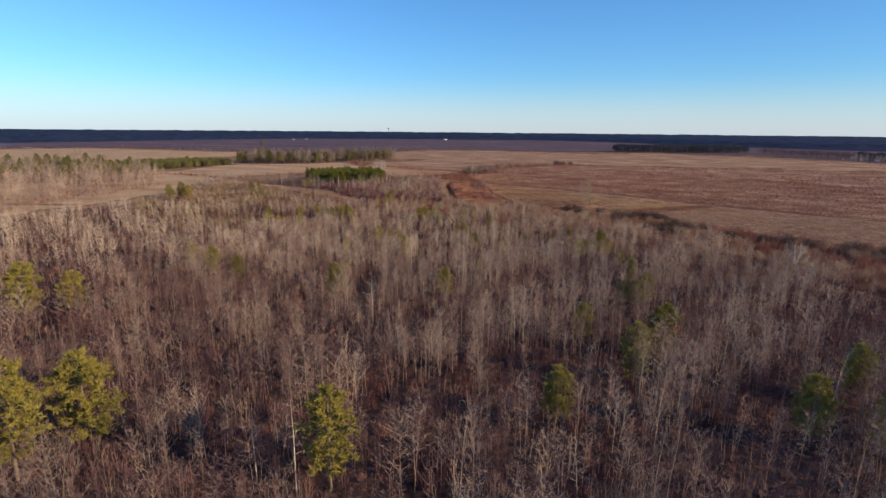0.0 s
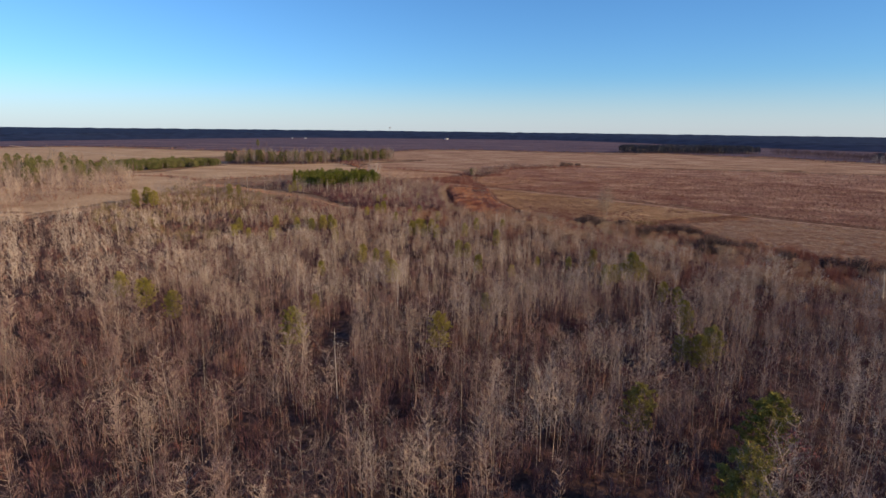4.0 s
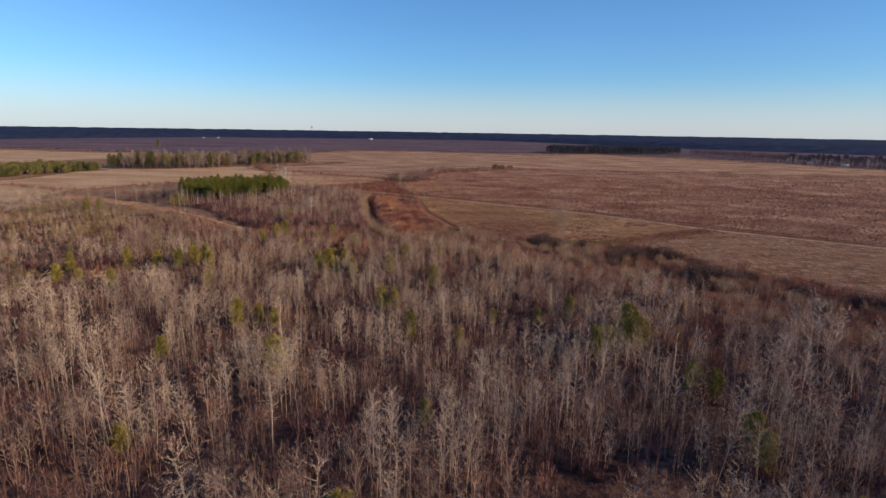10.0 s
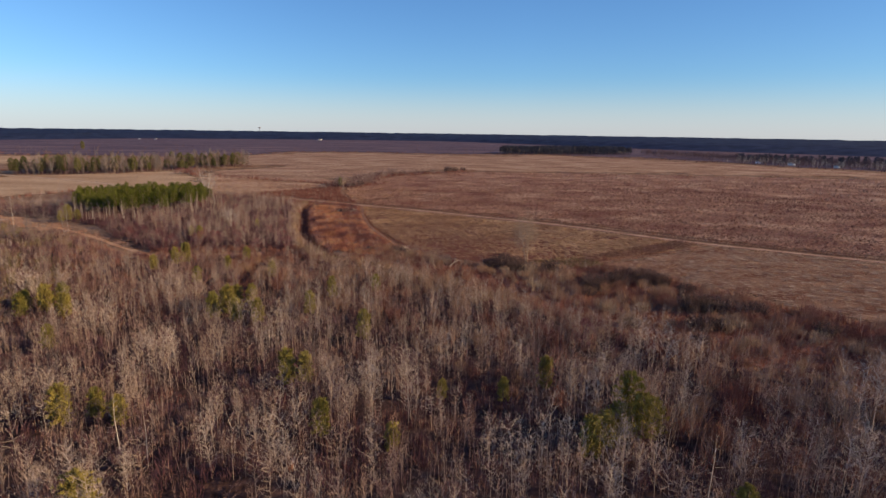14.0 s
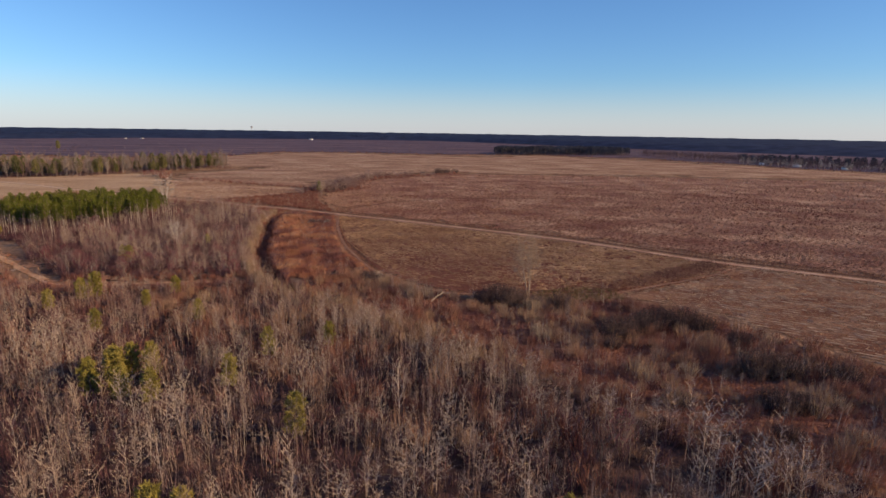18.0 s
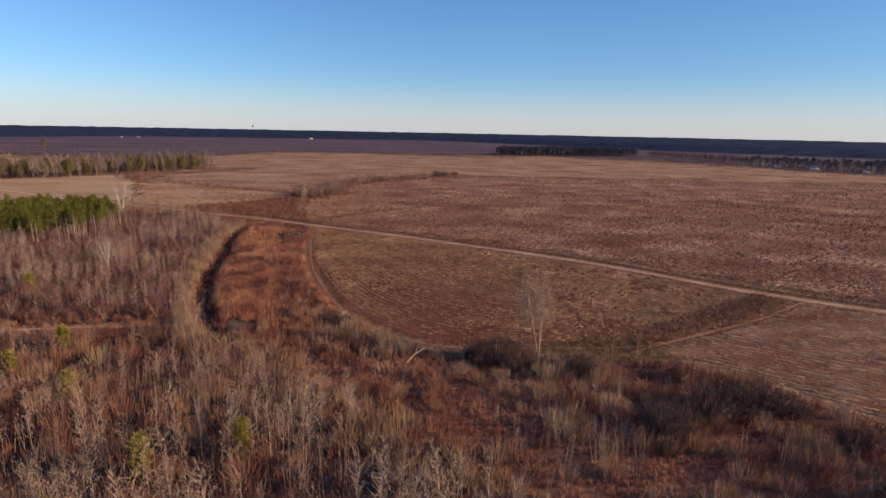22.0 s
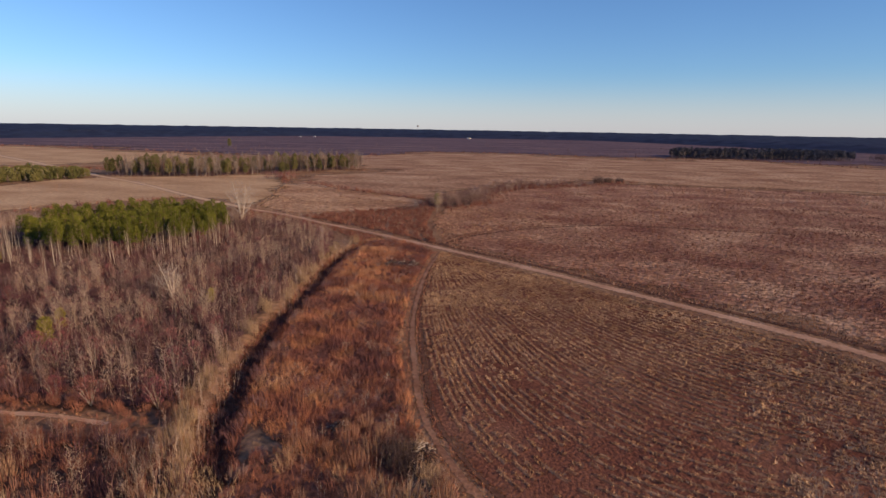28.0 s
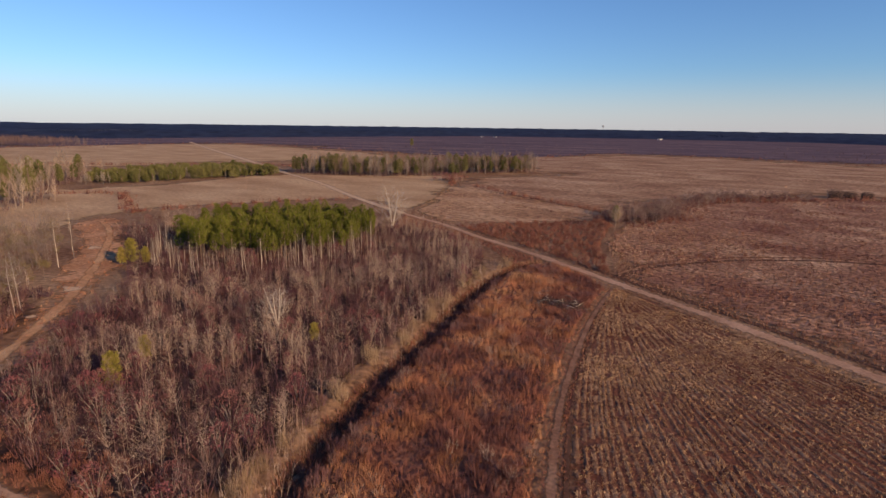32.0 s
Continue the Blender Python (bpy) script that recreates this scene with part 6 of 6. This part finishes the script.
for h in hedges:
    p = curve(h, 0.8)
    hx.append(p[:, 0] + R6.normal(0, 1.6, len(p)))
    hy.append(p[:, 1] + R6.normal(0, 1.6, len(p)))
hx, hy = np.concatenate(hx), np.concatenate(hy)
v, t, c = scatter(low_t, hx, hy, R6.uniform(0.8, 3.0, len(hx)), R6, lean=0.1)
stuff("hedge", v, t, M_UNDER, "brown leafless hedge along the field edges", "hedge", c)
streaks = curve([(-34, 444), (-12, 428), (9, 413)], 0.7), curve([(-28, 415), (-8, 404), (6, 400)], 0.8)
sp = np.concatenate(streaks)
sp = sp + R6.normal(0, 0.9, sp.shape)
v, t, c = scatter(tuft_t, sp[:, 0], sp[:, 1], R6.uniform(0.5, 1.2, len(sp)), R6, R6.uniform(0, 0.3, len(sp)), lean=0.2)
stuff("weeds", v, t, M_UNDER, "dark weedy streaks in the pale stubble", "weeds", c)

R7 = np.random.default_rng(77)
px, py = spots(FAR_FIELD, 5.0, R7, lambda x, y: (patchy(x, y, 38, 141) + 0.6 * patchy(x, y, 14, 142) - 0.05) * 1.4 * (y < 640))
v, t, c = scatter(low_t, px, py, R7.uniform(0.5, 1.5, len(px)), R7, np.clip(R7.normal(0.6, 0.3, len(px)), 0, 1), lean=0.2)
stuff("weeds", v, t, M_WEED, "brown weed clumps in patches over the plain", "weeds", c)
hx = np.concatenate([hedge_line + R7.normal(0, 5.5, hedge_line.shape) for _ in range(4)])
v, t, c = scatter(low_clump_t, hx[:, 0], hx[:, 1], R7.uniform(0.7, 2.2, len(hx)), R7, R7.uniform(0, 0.8, len(hx)), lean=0.15)
stuff("hedge", v, t, M_UNDER, "low red-brown brush beneath the leafless hedge", "hedge", c)

pine_far = []
for k in range(6):
    b = Buf()
    n = 4
    ring = [(math.cos(6.283 * q / n) * R6.uniform(0.7, 1.2), math.sin(6.283 * q / n) * R6.uniform(0.7, 1.2), R6.uniform(0.3, 0.5)) for q in range(n)]
    up = [(0.75 * math.cos(6.283 * q / n + 0.4) * R6.uniform(0.6, 1.2), 0.75 * math.sin(6.283 * q / n + 0.4) * R6.uniform(0.6, 1.2), R6.uniform(0.82, 0.95)) for q in range(n)]
    ring = [(a, b_, 0.0) for a, b_, c_ in ring]
    pts = ring + up + [(0, 0, 1.0), (0.0, 0.0, 0.0)]
    tr = []
    for q in range(n):
        w = (q + 1) % n
        tr += [(q, w, n + w), (q, n + w, n + q), (n + q, n + w, 2 * n), (w, q, 2 * n + 1)]
    b.add(np.array(pts) * [0.3, 0.3, 1.0], tr)
    pine_far.append(b.arrays())


def belt_points(edge, depth, gap, r, start=0.0):
    """Places behind an edge line, as seen from the fields."""
    line = curve(edge, gap)
    d = np.gradient(line, axis=0)
    nrm = np.stack([-d[:, 1], d[:, 0]], 1) / np.linalg.norm(d, axis=1)[:, None]
    out = [line + nrm * (w + r.uniform(-0.5, 0.5, (len(line), 1)) * gap) for w in np.arange(start, start + depth, gap)]
    p = np.concatenate(out) + r.normal(0, gap * 0.4, (len(line) * len(out), 2))
    return p[:, 0], p[:, 1]


px, py = belt_points(WOODS_EDGE, 20, 5.0, R6, 150.0)
keep = px < 300
px, py = px[keep], py[keep]
size = R6.uniform(10.5, 13, len(px)) * (1 + 0.15 * patchy(px, py, 200, 91))
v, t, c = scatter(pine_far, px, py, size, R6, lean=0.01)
stuff("distant_woods", v, t, M_CANOPY, "dark pine woods along the horizon, blued for haze", "woods", c)
for poly in ([(-700, 700), (-640, 640), (-760, 560), (-900, 600), (-880, 720)],):
    px, py = spots(poly, 6.0, R6)
    v, t, c = scatter([joined(*bare_tree(R6, 9.0, 10, 6, 0.3, 0.25, 0.014, fine=0.1)) for _ in range(4)], px, py, R6.uniform(0.6, 1.1, len(px)), R6)
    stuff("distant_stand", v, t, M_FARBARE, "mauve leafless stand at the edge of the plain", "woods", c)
    p = np.array(poly, float)
    p = np.concatenate([curve(p[:3], 7.0), curve(p[:3], 9.0)]) + R6.normal(0, 5, (len(curve(p[:3], 7.0)) + len(curve(p[:3], 9.0)), 2))
    v, t, c = scatter([joined(*bare_tree(R6, 10.0, 9, 3, 0.3, 0.3, 0.02)) for _ in range(3)], p[:, 0], p[:, 1], R6.uniform(0.6, 1.1, len(p)), R6)
    stuff("pale_edge_trees", v, t, M_CROWN, "pale leafless trees before a dark stand", "trees", c)
far_pines = []
for k in range(5):
    q = Buf()
    limb(q, [(0, 0, 0), (0.1, 0, 7.5)], [0.22, 0.1], 3)
    for w in range(60):
        a, z = R6.uniform(0, 6.3), R6.uniform(0, 1)
        o = np.array([math.cos(a), math.sin(a), 0]) * R6.uniform(0.2, 1.9) * (1.1 - 0.7 * z) + [0, 0, 3.0 + 7.6 * z]
        d = R6.normal(0, 1, 3) + [math.cos(a), math.sin(a), 0.7]
        sliver(q, o, o + d / np.linalg.norm(d) * 1.6, 0.5, R6)
    far_pines.append(q.arrays())
px, py = spots([(258, 842), (330, 836), (400, 838), (466, 846), (478, 905), (420, 930), (330, 920), (270, 900)], 4.4, R6, lambda x, y: 0.9 + 0.5 * patchy(x, y, 45, 112))
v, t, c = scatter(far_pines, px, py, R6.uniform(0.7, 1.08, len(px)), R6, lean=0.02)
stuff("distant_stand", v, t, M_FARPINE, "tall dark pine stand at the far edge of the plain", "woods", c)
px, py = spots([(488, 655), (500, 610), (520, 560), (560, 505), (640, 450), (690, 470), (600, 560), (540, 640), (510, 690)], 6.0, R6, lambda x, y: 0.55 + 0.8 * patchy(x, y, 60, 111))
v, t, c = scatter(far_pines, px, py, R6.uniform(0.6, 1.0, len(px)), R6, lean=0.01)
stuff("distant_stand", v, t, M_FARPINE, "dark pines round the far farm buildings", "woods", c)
far_bare = [joined(*bare_tree(R6, 9.0, 10, 6, 0.3, 0.25, 0.014, fine=0.1)) for _ in range(4)]
p = curve([(250, 838), (330, 831), (400, 833), (472, 841)], 4.2)
p = p + R6.normal(0, 3.0, p.shape)
v, t, c = scatter(far_bare, p[:, 0], p[:, 1], R6.uniform(0.4, 1.05, len(p)), R6)
stuff("pale_edge_trees", v, t, M_GROVE, "thin pale trees before the dark pine stand", "trees", c)
px, py = spots([(470, 838), (474, 760), (478, 690), (484, 640), (500, 575), (556, 490), (700, 385), (730, 405), (590, 520), (535, 600), (512, 720), (505, 780), (496, 850)], 3.9, R6)
v, t, c = scatter(far_bare, px, py, R6.uniform(0.5, 1.1, len(px)), R6, np.clip(R6.normal(0.5, 0.25, len(px)), 0, 1))
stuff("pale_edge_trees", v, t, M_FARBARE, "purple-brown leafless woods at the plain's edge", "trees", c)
p = curve([(468, 636), (494, 570), (566, 494), (700, 398)], 2.6)
p = np.concatenate([p, p[::2]])
p = p + R6.normal(0, 4.5, p.shape) - [6, 6]
v, t, c = scatter([joined(*bare_tree(R6, 9.0, 11, 6, 0.32, 0.25, 0.02, fine=0.12)) for _ in range(3)], p[:, 0], p[:, 1], R6.uniform(0.45, 1.0, len(p)), R6)
stuff("pale_edge_trees", v, t, M_CROWN_PALE, "pale leafless trees before the dark woods", "trees", c)
# canopy behind the first trees, out to the horizon
line = curve(WOODS_EDGE, 16)
cen = np.array([0.0, 200.0])
rad = np.linalg.norm(line - cen, axis=1)
way = (line - cen) / rad[:, None]
rings = np.concatenate([[30, 55, 85, 115], np.geomspace(150, 3700, 27)])
v, rows_n = [], len(line)
for k, q in enumerate(rings):
    p = cen + way * np.minimum(rad + q, 4850)[:, None]
    z = 11.0 + 2.0 * patchy(p[:, 0], p[:, 1], 90, 95) + R6.normal(0, 1.0, rows_n)
    v.append(np.column_stack([p, z * min(1.0, (q - 30) / 110)]))
t = []
for k in range(len(rings) - 1):
    a = np.arange(rows_n - 1) + k * rows_n
    t += [np.stack([a, a + 1, a + rows_n + 1], 1), np.stack([a, a + rows_n + 1, a + rows_n], 1)]
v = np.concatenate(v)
stuff("woods_canopy", v, np.concatenate(t), M_CANOPY, "unbroken pine canopy to the horizon, darkened for crown shade", "woods", R6.uniform(0, 1, len(v)))
# scrub over the marsh
p = curve(SWAMP_EDGE[1:-1], 4.0)
p = np.concatenate([p + R6.normal(0, 9, p.shape), p + R6.normal(0, 18, p.shape) + [0, 14]])
v, t, c = scatter(low_clump_t, p[:, 0], p[:, 1], R6.uniform(0.8, 2.4, len(p)), R6, R6.uniform(0.2, 1, len(p)))
stuff("marsh_scrub", v, t, M_UNDER, "reddish scrub where the fields meet the marsh", "scrub", c)
px, py = belt_points(SWAMP_EDGE, 420, 26.0, R6)
v, t, c = scatter(pine_far, px, py, R6.uniform(0.8, 2.2, len(px)), R6, lean=0.02)
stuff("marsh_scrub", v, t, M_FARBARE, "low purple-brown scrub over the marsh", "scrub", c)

# ---------------------------------------------------------------- far buildings
def farm_house(x, y, turn, size, label):
    top = thing("farm_house", label, "house", "far farm buildings")
    w, d, h = 16 * size, 9 * size, 3.6 * size

    def box(a, b):
        (x0, y0, z0), (x1, y1, z1) = a, b
        p = [(x0, y0, z0), (x1, y0, z0), (x1, y1, z0), (x0, y1, z0), (x0, y0, z1), (x1, y0, z1), (x1, y1, z1), (x0, y1, z1)]
        f = [(0, 2, 1), (0, 3, 2), (4, 5, 6), (4, 6, 7), (0, 1, 5), (0, 5, 4), (1, 2, 6), (1, 6, 5), (2, 3, 7), (2, 7, 6), (3, 0, 4), (3, 4, 7)]
        return np.array(p, float), np.array(f)
    wall = part("wall", mesh_of("wall", *box((-w / 2, -d / 2, -0.3), (w / 2, d / 2, h)), M_WALL), top)
    rp = np.array([(-w / 2 - 0.5, -d / 2 - 0.5, h), (w / 2 + 0.5, -d / 2 - 0.5, h), (w / 2 + 0.5, d / 2 + 0.5, h), (-w / 2 - 0.5, d / 2 + 0.5, h), (-w / 2 - 0.5, 0, h * 1.55), (w / 2 + 0.5, 0, h * 1.55)])
    part("roof", mesh_of("roof", rp, np.array([(0, 1, 5), (0, 5, 4), (2, 3, 4), (2, 4, 5), (0, 4, 3), (1, 2, 5), (0, 3, 2), (0, 2, 1)]), M_ROOF), top, "grey pitched roof")
    for q in (-0.3, 0.0, 0.3):
        part("window", mesh_of("window", *box((w * q - 0.6, -d / 2 - 0.04, h * 0.35), (w * q + 0.6, -d / 2 - 0.003, h * 0.75)), M_GLASS), wall, "dark window")
    top.matrix_basis = placed(x, y, turn)


farm_house(-3, 1745, 0.1, 0.7, "long low white building before the far woods")
farm_house(-452, 1640, 0.3, 0.38, "small white farm building by the far woods")
farm_house(-420, 1660, -0.2, 0.42, "white farm house by the far woods")
farm_house(486, 622, 0.9, 0.55, "low pale farm building under the eastern pines")
farm_house(497, 588, 1.0, 0.62, "white farm house among pale trees")
farm_house(512, 548, 0.8, 0.5, "small pale shed beside the eastern woods")
mast = thing("water_tower", "distant pale water tower above the woods", "water tower")
b = Buf()
limb(b, [(0, 0, -12), (0, 0, 24)], [1.4, 1.2], 8)
part("shaft", mesh_of("shaft", *b.arrays(), M_ROOF), mast)
b = Buf()
limb(b, [(0, 0, 23), (0, 0, 25), (0, 0, 31), (0, 0, 34)], [1.5, 7, 7.5, 0], 12)
part("tank", mesh_of("tank", *b.arrays(), M_ROOF), mast)
mast.matrix_basis = pose(-445, 4300, 10)
